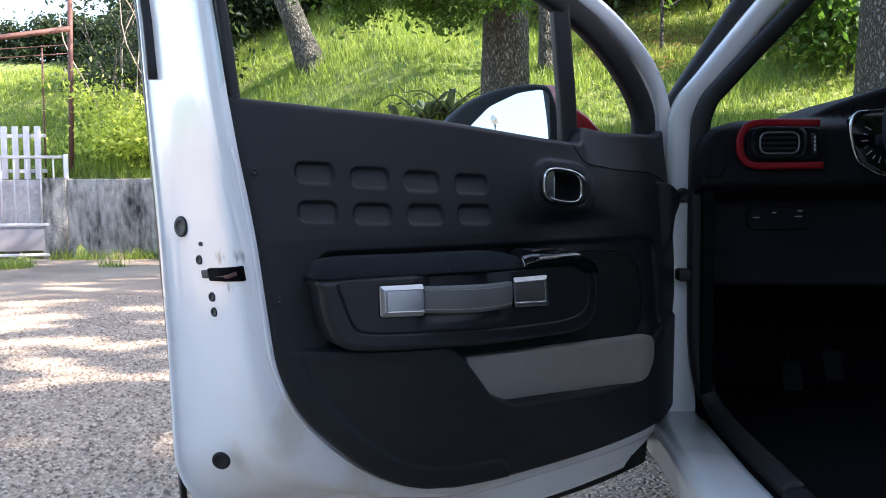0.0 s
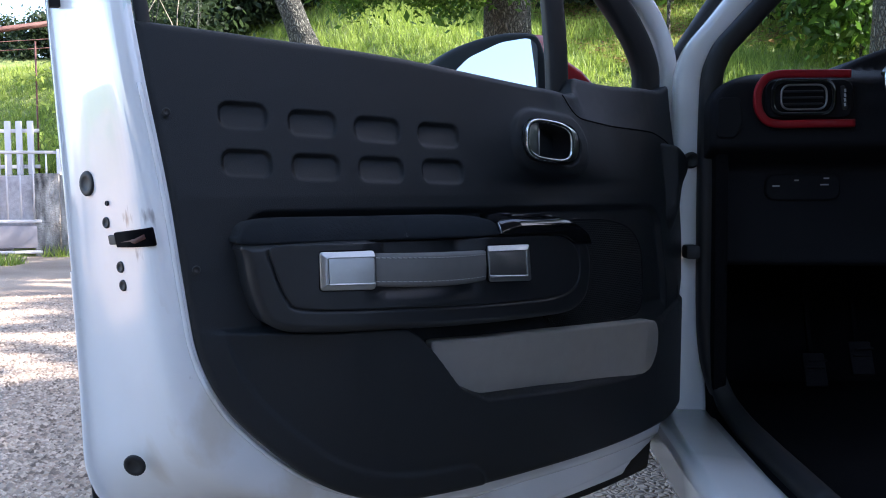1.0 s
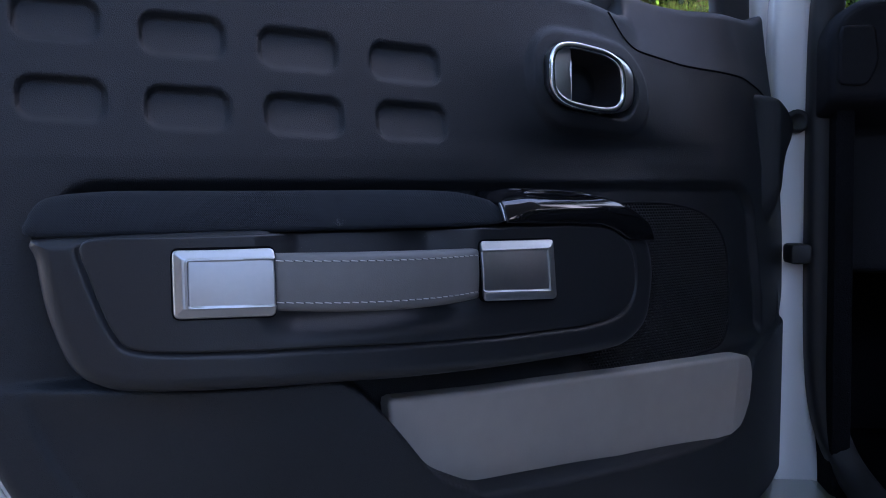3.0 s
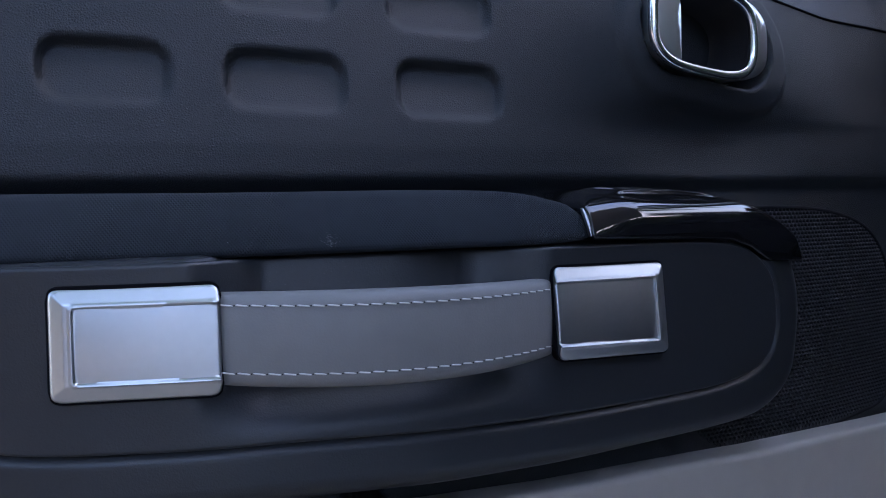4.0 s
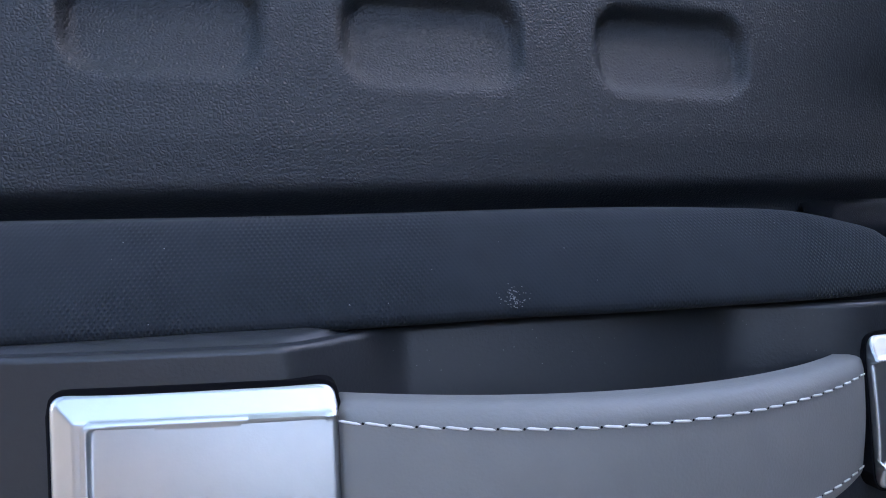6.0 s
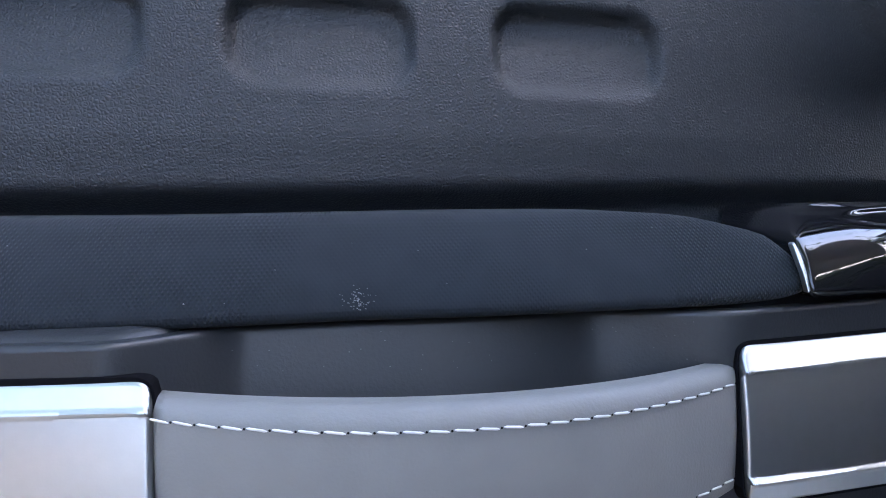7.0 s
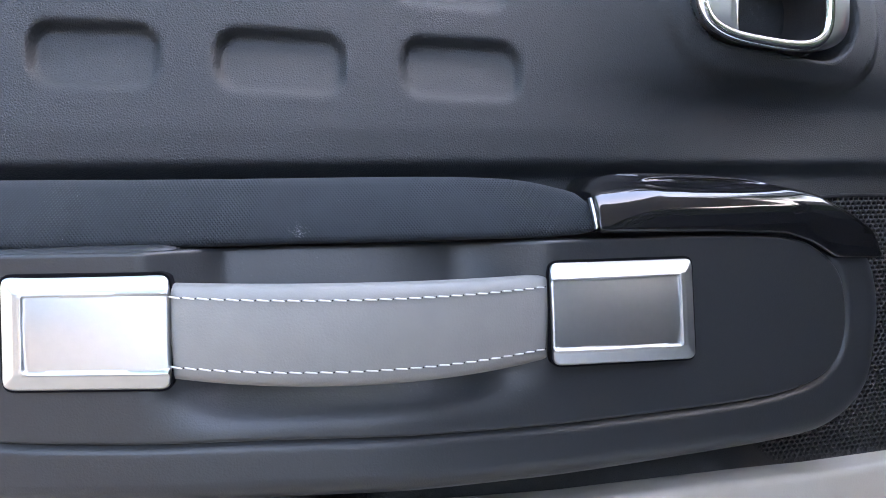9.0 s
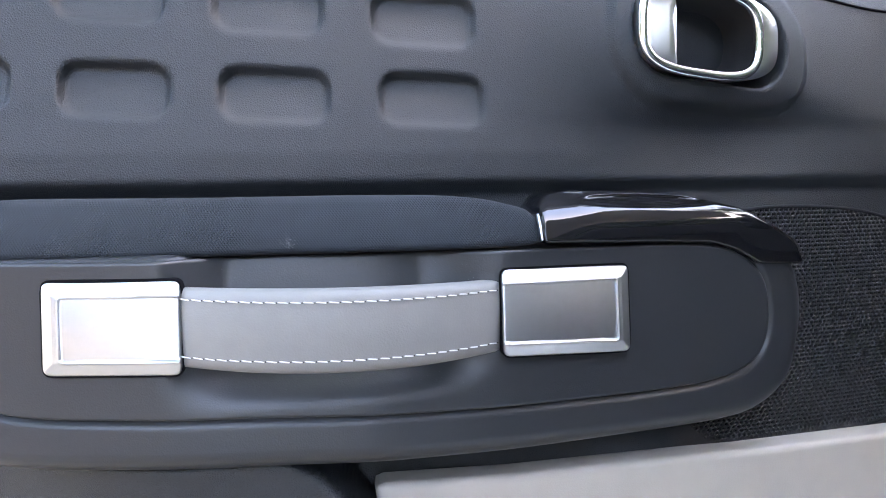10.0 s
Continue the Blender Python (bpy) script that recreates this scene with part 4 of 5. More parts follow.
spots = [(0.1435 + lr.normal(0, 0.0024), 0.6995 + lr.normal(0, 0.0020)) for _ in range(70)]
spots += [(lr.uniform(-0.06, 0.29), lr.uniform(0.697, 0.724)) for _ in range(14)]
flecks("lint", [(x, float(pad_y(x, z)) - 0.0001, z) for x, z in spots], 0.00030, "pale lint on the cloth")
dust = [(lr.uniform(0.10, 0.27), float(lr.choice([lr.uniform(0.672, 0.688), lr.uniform(0.603, 0.622)]))) for _ in range(60)]
dust += [(lr.normal(0.215, 0.012), lr.normal(0.612, 0.004)) for _ in range(30)]
flecks("dust", [(x, float(insert_y(x)) + 0.0001 + float(scoop(x, z)), z) for x, z in dust], 0.00024, "pale dust in the finger hollow")

# ---- the car behind the door ----
PILLAR = spline([(-0.01, 0.02, 0.20), (-0.01, 0.02, 0.6), (-0.012, 0.02, 0.95), (0.0, 0.02, 1.05), (0.06, 0.02, 1.13), (0.212, 0.02, 1.315), (0.32, 0.0, 1.43), (0.40, -0.1, 1.47)], 8)
sweep("pillar", PILLAR, lambda t: bar_section(0.058 + 0.11 * max(0.0, 1 - t / 0.11) ** 2, 0.06, 0.3, 4), WHITE, car, "white painted door pillar")
SEAL = spline([(0.075, -0.60, 0.262), (0.074, -0.30, 0.268), (0.068, -0.12, 0.285), (0.048, -0.04, 0.34), (0.032, -0.02, 0.43), (0.027, -0.02, 0.6), (0.030, -0.02, 0.95), (0.046, -0.02, 1.05), (0.10, -0.02, 1.12), (0.28, -0.02, 1.31), (0.38, -0.03, 1.42)], 6)
sweep("door_seal", SEAL, bar_section(0.045, 0.05, 0.4), RUBBER, car, "black rubber door seal")
sweep("windscreen_pillar", [(-0.06, 0.12, 0.95), (0.0, 0.12, 1.07), (0.16, 0.10, 1.31), (0.28, 0.05, 1.46)], bar_section(0.06, 0.05, 0.3), RUBBER, car, "black outer windscreen strip")
sweep("sill", [(-0.02, 0.05, 0.22), (-0.02, -0.4, 0.20), (-0.02, -1.6, 0.19)], bar_section(0.14, 0.12, 0.25), WHITE, car, "white painted door sill", up=(0, 0, 1))
sweep("sill_trim", [(0.07, -0.6, 0.262), (0.07, -1.6, 0.25)], bar_section(0.05, 0.04, 0.3), RUBBER, car, "black sill trim", up=(0, 0, 1))
block("fender", (0.10, 1.2, 0.62), WHITE, car, "white front wing", at=(-0.03, 0.68, 0.55), bevel=0.04)
block("bonnet", (1.45, 1.0, 0.05), WHITE, car, "white bonnet", at=(0.72, 0.85, 0.87), turn=(-6, 0, 0), bevel=0.02)
block("floor_pan", (1.5, 2.4, 0.03), CARPET, car, "dark carpeted floor", at=(0.75, -0.8, 0.24), bevel=0.005)
block("bulkhead", (1.5, 0.04, 0.7), CARPET, car, "dark bulkhead", at=(0.75, 0.42, 0.55), bevel=0.005)
block("kick_panel", (0.03, 0.5, 0.72), CARPET, car, "dark kick panel", at=(0.045, 0.18, 0.58), bevel=0.008)
block("roof", (1.35, 1.7, 0.04), WHITE, car, "white roof", at=(0.75, -0.95, 1.47), bevel=0.015)
block("far_side", (0.05, 2.6, 0.70), DASH, car, "dark far side of the cabin", at=(1.48, -0.6, 0.575), bevel=0.01)


def dash_front(u, z):
    return -0.10 + 0.10 * step01((0.86 - z) / 0.05) + 0.10 * np.clip((z - 0.985) / 0.04, 0, 1) ** 2


sheet("dashboard", rounded([(0.012, 0.60), (0.012, 0.955), (0.04, 0.99), (0.11, 1.014), (0.30, 1.022), (0.373, 1.058), (0.50, 1.10), (0.66, 1.10), (0.80, 1.03), (1.44, 1.02), (1.44, 0.58)], 0.03), dash_front, DASH, car, "dark moulded dashboard", edge=0.015, depth=0.45, dx=0.01, dz=0.01)
vent = sheet("air_vent", rounded([(0.122, 0.912), (0.30, 0.912), (0.30, 0.992), (0.122, 0.992)], 0.025), lambda u, z: -0.108 + 0 * u, DASH, car, "side air vent with a red surround", edge=0.004, depth=0.02, dx=0.01, dz=0.01)
VENT = spline([(0.29, 1.002), (0.22, 1.003), (0.14, 1.002), (0.112, 0.985), (0.103, 0.955), (0.110, 0.922), (0.138, 0.902), (0.22, 0.901), (0.30, 0.901)], 6)
sweep("red_surround", [(u, -0.112, z) for u, z in VENT], bar_section(0.017, 0.012, 0.4), REDTRIM, vent, "red plastic surround")
sweep("vent_rim", [(u, -0.116, z) for u, z in resample(rounded([(0.150, 0.930), (0.242, 0.930), (0.242, 0.980), (0.150, 0.980)], 0.02), 0.004)], disc_section(0.0022, 6), STEEL, vent, closed=True)
sweep("vent_bezel", [(u, -0.1115, z) for u, z in resample(rounded([(0.134, 0.921), (0.258, 0.921), (0.258, 0.988), (0.134, 0.988)], 0.026), 0.004)], bar_section(0.010, 0.006, 0.4), GLOSS, vent, "glossy black inner frame", closed=True)
thumb = block("thumb_wheel", (0.010, 0.012, 0.050), RUBBER, vent, at=(0.279, -0.108, 0.953), turn=(0, -8, 0), bevel=0.003)
for k in range(4):
    block("mark", (0.004, 0.001, 0.007), THREAD, thumb, at=(0.2795, -0.1148, 0.939 + 0.0095 * k), turn=(0, -8, 0), bevel=0.0003)
for k in range(3):
    block("vent_slat", (0.082, 0.014, 0.003), LOWTRIM, vent, at=(0.196, -0.110, 0.942 + 0.013 * k), turn=(20, 0, 0), bevel=0.001)
CLU = rounded([(0.362, 0.99), (0.378, 1.028), (0.62, 1.05), (0.66, 0.99), (0.62, 0.88), (0.44, 0.872), (0.385, 0.90)], 0.02)
cluster = sheet("dashboard_display", CLU, lambda u, z: -0.105 + 0 * u, GLOSS, car, "dark glossy dials with a chrome edge", edge=0.003, depth=0.03, dx=0.02, dz=0.02)
CLUEDGE = spline([(0.405, 1.030), (0.378, 1.026), (0.366, 1.008), (0.364, 0.975), (0.376, 0.925), (0.395, 0.899), (0.440, 0.876), (0.475, 0.884)], 6)
sweep("chrome_edge", [(u, -0.112, z) for u, z in CLUEDGE], lambda t: disc_section(0.0010 + 0.0034 * math.sin(math.pi * min(1.0, t * 1.15)) ** 2, 6), CHROME, cluster, "tapering chrome edge")
for k in range(9):
    a = radians(150 + 17 * k)
    block("tick", (0.010 if k % 2 else 0.016, 0.001, 0.0025), THREAD, cluster, at=(0.452 + 0.052 * math.cos(a), -0.1065, 0.962 + 0.052 * math.sin(a)), turn=(0, -math.degrees(a), 0), bevel=0.0003)

knob("door_stop", (-0.008, -0.012, 0.832), 0.018, 0.012, RUBBER, car, "black rubber door stop", normal=(0, -1, 0))
block("check_strap", (0.03, 0.05, 0.03), RUBBER, car, "black door check arm", at=(-0.01, -0.03, 0.632), bevel=0.006)
switches = sheet("switch_bank", rounded([(0.155, 0.742), (0.318, 0.742), (0.318, 0.80), (0.155, 0.80)], 0.025), lambda u, z: -0.008 + 0 * u, DASH, car, "black switch panel with small pale symbols", edge=0.005, depth=0.03, dx=0.01, dz=0.01)
for u, z, w in ((0.178, 0.774, 0.016), (0.222, 0.786, 0.010), (0.282, 0.776, 0.018), (0.286, 0.790, 0.012)):
    block("symbol", (w, 0.002, 0.003), THREAD, switches, at=(u, -0.009, z), bevel=0.0005)
sheet("side_drawer", rounded([(0.022, 0.875), (0.062, 0.872), (0.078, 0.905), (0.072, 0.958), (0.024, 0.958)], 0.010), lambda u, z: -0.104 + 0 * u, DASH, car, "small lid at the end of the dashboard", edge=0.004, depth=0.02, dx=0.006, dz=0.006)
tilt = Matrix.Translation((0.578, -0.25, 0.955)) @ pose(0, 0, 0, 68, 0, 0)
wheel = sweep("steering_wheel", [tilt @ Vector((0.185 * math.cos(a), 0.185 * math.sin(a), 0)) for a in np.linspace(0, 2 * math.pi, 48, endpoint=False)], disc_section(0.016, 10), DASH, car, "dark leather steering wheel", closed=True, up=tilt.to_3x3() @ Vector((0, 0, 1)))
for a in (0.1, math.pi - 0.1, -math.pi / 2):
    sweep("spoke", [tilt @ Vector((0.05 * math.cos(a), 0.05 * math.sin(a), 0.01)), tilt @ Vector((0.18 * math.cos(a), 0.18 * math.sin(a), 0))], bar_section(0.03, 0.014, 0.3), DASH, wheel, up=tilt.to_3x3() @ Vector((0, 0, 1)))
knob("hub", tilt @ Vector((0, 0, -0.01)), 0.07, 0.04, DASH, wheel, normal=tilt.to_3x3() @ Vector((0, 0, 1)))
sweep("stalk", [(0.50, -0.12, 0.945), (0.44, -0.15, 0.955), (0.408, -0.155, 0.957)], lambda t: disc_section(0.008 + 0.006 * t, 8), DASH, car, "dark column stalk")
for u, z in ((0.362, 0.315), (0.475, 0.345)):
    pedal = block("pedal", (0.055, 0.015, 0.085), PEDAL, car, "dark ribbed pedal", at=(u, 0.24, z), turn=(-25, 0, 0), bevel=0.004)
    sweep("arm", [(u, 0.26, z), (u, 0.34, z + 0.25)], bar_section(0.012, 0.012), CARPET, pedal)
    for k in range(4):
        block("rib", (0.046, 0.004, 0.006), PEDAL, pedal, at=(u, 0.2335 - 0.0088 * (k - 1.5), z + 0.0188 * (k - 1.5)), turn=(-25, 0, 0), bevel=0.0015)
seat = block("seat", (0.5, 0.62, 0.2), CARPET, car, "dark cloth driver's seat", at=(0.44, -0.98, 0.38), bevel=0.06, segments=4)
block("backrest", (0.5, 0.16, 0.7), LEATHER, seat, "grey upholstered backrest", at=(0.44, -1.36, 0.78), turn=(-15, 0, 0), bevel=0.06, segments=4)

rear_door = block("rear_door", (0.07, 1.15, 0.72), WHITE, car, "closed white rear door", at=(-0.04, -1.99, 0.58), bevel=0.03, segments=3)
block("rear_window", (0.02, 1.05, 0.40), GLOSS, rear_door, "dark rear side glass", at=(0.0, -1.97, 1.18), turn=(0, 8, 0), bevel=0.005)
sweep("centre_pillar", [(-0.02, -1.36, 0.22), (-0.02, -1.36, 0.95), (0.06, -1.36, 1.42)], bar_section(0.07, 0.12, 0.3), WHITE, car, "white centre pillar")

def wheel_thing(u, v):
    tyre = sweep("wheel", [(u, v + 0.25 * math.cos(a), 0.31 + 0.25 * math.sin(a)) for a in np.linspace(0, 2 * math.pi, 40, endpoint=False)], bar_section(0.12, 0.19, 0.3, 4), RUBBER, car, "black tyre on an alloy rim", closed=True, up=(1, 0, 0))
    knob("rim", (u - 0.06 if u < 0.7 else u + 0.06, v, 0.31), 0.20, 0.03, STEEL, tyre, "grey alloy rim", normal=(-1 if u < 0.7 else 1, 0, 0), n=28)


for u, v in ((0.07, 0.62), (1.40, 0.62), (0.07, -2.6), (1.40, -2.6)):
    wheel_thing(u, v)
screen = sheet("windscreen", [(0.06, 1.02), (1.40, 1.02), (1.22, 1.46), (0.26, 1.46)], lambda u, z: 0.34 - 0.85 * (z - 1.0), GLASS, car, "clear windscreen", edge=0, depth=0, dx=0.2, dz=0.1)
screen.visible_shadow = False
block("tail", (1.5, 0.5, 0.85), WHITE, car, "white tail of the car", at=(0.72, -2.75, 0.75), bevel=0.08, segments=3)

# ---- ground, bank and wall ----
def bank_line(x):
    return np.interp(x, [-8, 1.2, 3.0, 4.5, 12], [10.35, 10.25, 8.0, 6.6, 5.8])


def height(x, y):
    s = 0.45 * x + 0.893 * y - bank_line(x)
    bank = np.interp(x, [0.8, 2.5], [1.05, 0.75])
    h = np.where(s > 0, bank * step01(s / np.interp(x, [1.0, 3.5], [0.25, 1.6])) + 0.46 * np.maximum(0, s - 0.1), 0)
    h = np.minimum(h, np.interp(x, [0.2, 3.0], [3.45, 7]) + 0.02 * np.maximum(s, 0))
    return h + np.where(s > 0.3, 0.10 * np.sin(x * 1.1) * np.cos(y * 0.9), 0)


def terrain():
    xs = np.r_[-400, -120, -50, -25, np.arange(-14, 22, 0.35), 30, 60, 130, 400]
    ys = np.r_[-400, -120, -40, -15, -6, np.arange(-2, 26, 0.3), 32, 60, 130, 400]
    X, Y = np.meshgrid(xs, ys, indexing="ij")
    Z = height(X, Y)
    idx = np.arange(X.size).reshape(X.shape)
    s = 0.45 * X + 0.893 * Y - bank_line(X)
    f = np.c_[idx[:-1, :-1].ravel(), idx[1:, :-1].ravel(), idx[1:, 1:].ravel(), idx[:-1, 1:].ravel()]
    v = np.c_[X.ravel(), Y.ravel(), Z.ravel()]
    ob = mesh_object("ground", v, f.tolist(), GRAVEL)
    ob.data.materials.append(SOIL)
    mid = s.ravel()[f].mean(1)
    ob.data.polygons.foreach_set("material_index", (mid > -0.15).astype(int).tolist())
    return tagged(ob, "pale gravel yard rising into a grassy bank", "ground", kind="structure")


terrain()


def along_wall(s, off=0.0):
    """A point s metres along the wall line from the gate post, off metres towards the yard."""
    d = Vector((0.893, -0.45, 0))
    return Vector((-0.08, 11.62, 0)) + d * s + Vector((-0.45, -0.893, 0)) * off


wall = block("boundary_wall", (6.4, 0.25, 1.08), CONCRETE, None, at=(0, 0, 0), bevel=0.02)
wall.matrix_world = Matrix.Translation(along_wall(3.3, 0.1) + Vector((0, 0, 0.54))) @ pose(0, 0, 0, 0, 0, -26.75)
tagged(wall, "low weathered concrete retaining wall with dark stains", "wall", kind="structure")

gate = thing("gate", "pale grey painted steel gate with vertical bars", "gate")
GDIR = Vector((0.97, -0.24, 0))
G0 = Vector((-0.04, 11.40, 0))


def gate_part(name, s0, s1, z0, z1, t=0.02, mat=GATEPAINT, label=""):
    a, b = G0 - GDIR * s0, G0 - GDIR * s1
    if abs(s0 - s1) < 1e-6:
        return sweep(name, [a + Vector((0, 0, z0)), a + Vector((0, 0, z1))], bar_section(t, t, 0.2, 2), mat, gate, label)
    return sweep(name, [a + Vector((0, 0, z0)), b + Vector((0, 0, z1))], bar_section(t, t, 0.2, 2), mat, gate, label, up=(0, 0, 1))


gate_part("post", 0, 0, 0.0, 1.42, 0.06)
gate_part("post", 1.6, 1.6, 0.0, 1.42, 0.06)
for z in (0.06, 0.47, 1.38):
    gate_part("rail", 0.0, 1.6, z, z, 0.04)
for k in range(9):
    gate_part("bar", 0.16 + k * 0.165, 0.16 + k * 0.165, 0.47, 1.40, 0.022)
lower = block("lower_panel", (1.50, 0.01, 0.30), PANELPAINT, gate, "grey sheet metal lower panel")
lower.matrix_world = Matrix.Translation(G0 - GDIR * 0.8 + Vector((0, 0, 0.265))) @ pose(0, 0, 0, 0, 0, -13.9)
post = block("gate_pillar", (0.35, 0.3, 1.10), CONCRETE, None, bevel=0.02)
post.matrix_world = Matrix.Translation(along_wall(-0.02, 0.1) + Vector((0, 0, 0.55))) @ pose(0, 0, 0, 0, 0, -26.75)
tagged(post, "weathered concrete gate pillar", "pillar", kind="structure")
yard_wall = block("plastered_wall", (2.6, 0.2, 1.08), PLASTER, None, bevel=0.02)
yard_wall.matrix_world = Matrix.Translation(along_wall(-1.50, 0.05) + Vector((0, 0, 0.54))) @ pose(0, 0, 0, 0, 0, -26.75)
tagged(yard_wall, "whitewashed plaster wall behind the gate", "wall", kind="structure")
fence = thing("picket_fence", "white painted picket fence on top of the plastered wall", "fence")
for k in range(15):
    p = along_wall(-0.30 - 0.155 * k, 0.05)
    picket = block("picket", (0.085, 0.022, 0.72), GATEPAINT, fence, bevel=0.006)
    picket.matrix_world = Matrix.Translation(p + Vector((0, 0, 1.45))) @ pose(0, 0, 0, 0, 0, -26.75)
for z in (1.20, 1.68):
    rail = sweep("fence_rail", [along_wall(-0.20, 0.02) + Vector((0, 0, z)), along_wall(-2.6, 0.02) + Vector((0, 0, z))], bar_section(0.03, 0.05, 0.2, 2), GATEPAINT, fence, up=(0, 0, 1))
pergola = thing("pergola_frame", "rust brown pipe frame above the bank", "pergola")
sweep("upright", [(0.05, 11.9, 0.9), (0.12, 12.0, 3.9)], disc_section(0.035), RUSTPIPE, pergola)
sweep("crossbar", [(0.1, 11.95, 3.2), (-2.2, 12.3, 2.78)], disc_section(0.04), RUSTPIPE, pergola)
for z in (2.86, 2.98):
    sweep("wire", [(0.1, 11.95, z), (-2.2, 12.3, z - 0.26)], disc_section(0.006, 6), RUSTPIPE, pergola)


# ---- plants ----
def leaf_cloud(name, centres, count, size, mat, parent, spread, seed, label="", flat=0.7):
    """Many small folded leaves scattered round the given centres."""
    r = np.random.RandomState(seed)
    c = np.array(centres)
    pick = c[r.randint(0, len(c), count)]
    p = pick + r.normal(0, 1, (count, 3)) * np.array([spread, spread, spread * flat])
    a = r.normal(0, 1, (count, 3))
    a /= np.linalg.norm(a, axis=1)[:, None]
    b = np.cross(a, r.normal(0, 1, (count, 3)))
    b /= np.linalg.norm(b, axis=1)[:, None]
    s = size * r.uniform(0.6, 1.3, (count, 1))
    v = np.stack([p - a * s, p + b * s * 0.45, p + a * s, p - b * s * 0.45], 1).reshape(-1, 3)
    i = np.arange(count * 4).reshape(-1, 4)
    me = bpy.data.meshes.new(name)
    me.from_pydata(v.tolist(), [], i.tolist())
    me.materials.append(mat)
    ob = new(name, me)
    if parent:
        ob.parent = parent
    if label:
        ob["label"] = label
    return ob


def trunk_mesh(path, radii, parent, seed, name="trunk", n=28, rough=0.06):
    verts, faces = [], []
    P = [Vector(p) for p in path]
    for i, (p, r) in enumerate(zip(P, radii)):
        t = (P[min(i + 1, len(P) - 1)] - P[max(i - 1, 0)]).normalized()
        u = (Vector((1, 0, 0)) - t * t.x).normalized()
        s = t.cross(u)
        for k in range(n):
            a = 2 * math.pi * k / n
            w = 1 + rough * noise.noise(Vector((math.cos(a) * 2.5, math.sin(a) * 2.5, p.z * 1.5 + seed))) + rough * 0.8 * noise.noise(Vector((math.cos(a) * 9, math.sin(a) * 9, p.z * 4 + seed)))
            verts.append(p + (u * math.cos(a) + s * math.sin(a)) * r * w)
    for i in range(len(P) - 1):
        faces += [[i * n + k, i * n + (k + 1) % n, (i + 1) * n + (k + 1) % n, (i + 1) * n + k] for k in range(n)]
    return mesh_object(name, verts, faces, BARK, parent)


def tree(x, y, r, lean, seed, crown_h=5.0, crown_r=3.0, leaves=9000, low=3.2, label="large oak with grey furrowed bark", droop=(), size=0.075):
    z0 = float(height(np.array(x), np.array(y))) - 0.2
    ob = thing("tree", label, "tree", group="trees on the bank", at=pose(x, y, z0))
    rs = np.random.RandomState(seed)
    hs = np.linspace(0, crown_h + 1, 40)
    trunk_mesh([(lean[0] * h, lean[1] * h, h) for h in hs], [r * (1.35 - 0.35 * min(1, h / 0.6)) * (max(0.25, 1 - 0.09 * h)) for h in hs], ob, seed)
    centres = []
    for k in range(9):
        a = k * 2.4 + rs.uniform(-0.4, 0.4)
        h = low - 0.4 + 0.25 * k
        ln = crown_r * rs.uniform(0.6, 1.0)
        p0 = Vector((lean[0] * h, lean[1] * h, h))
        pts = [p0 + Vector((math.cos(a) * ln * t, math.sin(a) * ln * t, 0.9 * t * ln * 0.6)) for t in np.linspace(0, 1, 7)]
        trunk_mesh(pts, [max(0.02, r * 0.34 * (1 - 0.85 * t)) for t in np.linspace(0, 1, 7)], ob, seed + k, "limb", 8)
        centres += [tuple(p) for p in pts[2:]]
        centres += [tuple(p + Vector(rs.normal(0, 0.6, 3))) for p in pts[3:]]
    centres += [tuple(d) for d in droop]
    leaf_cloud("crown", centres, leaves, size, LEAF, ob, 0.42, seed, "mid green leaves")
    return ob


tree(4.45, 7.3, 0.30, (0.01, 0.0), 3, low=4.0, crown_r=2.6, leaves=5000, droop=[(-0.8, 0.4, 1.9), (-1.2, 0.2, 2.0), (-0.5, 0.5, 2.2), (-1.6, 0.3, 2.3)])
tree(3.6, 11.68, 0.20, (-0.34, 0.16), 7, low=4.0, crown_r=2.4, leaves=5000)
# Oak outside the view, added so its leaves dim sky light and gloss reflections.
tree(-2.6, -3.2, 0.34, (0.10, 0.12), 23, crown_h=6.5, crown_r=4.6, leaves=22000, low=4.6, size=0.10, label="unseen spreading oak, added to dim sky light and reflections")
tree(7.9, 5.0, 0.36, (0.03, 0.0), 11, crown_r=2.6, leaves=2600, low=4.6)
tree(7.4, 8.1, 0.025, (0.0, 0.0), 19, crown_h=2.2, crown_r=0.5, leaves=160, low=1.2, label="thin young sapling tied to a stake")
tree(5.85, 8.6, 0.10, (-0.02, 0.0), 17, crown_h=4, crown_r=1.4, leaves=1200, label="slim tree with dark bark")


def scatter(name, count, x0, x1, y0, y1, keep, make, mat, label, category, seed, parent=None):
    r = np.random.RandomState(seed)
    verts, faces = [], []
    done = 0
    while done < count:
        x, y = r.uniform(x0, x1), r.uniform(y0, y1)
        if keep(x, y, r):
            b = len(verts)
            v, f = make(x, y, float(height(np.array(x), np.array(y))), r)
            verts += v
            faces += [[b + i for i in q] for q in f]
        done += 1
    me = bpy.data.meshes.new(name)
    me.from_pydata(verts, [], faces)
    me.materials.append(mat)
    ob = new(name, me)
    return tagged(ob, label, category, kind="stuff")


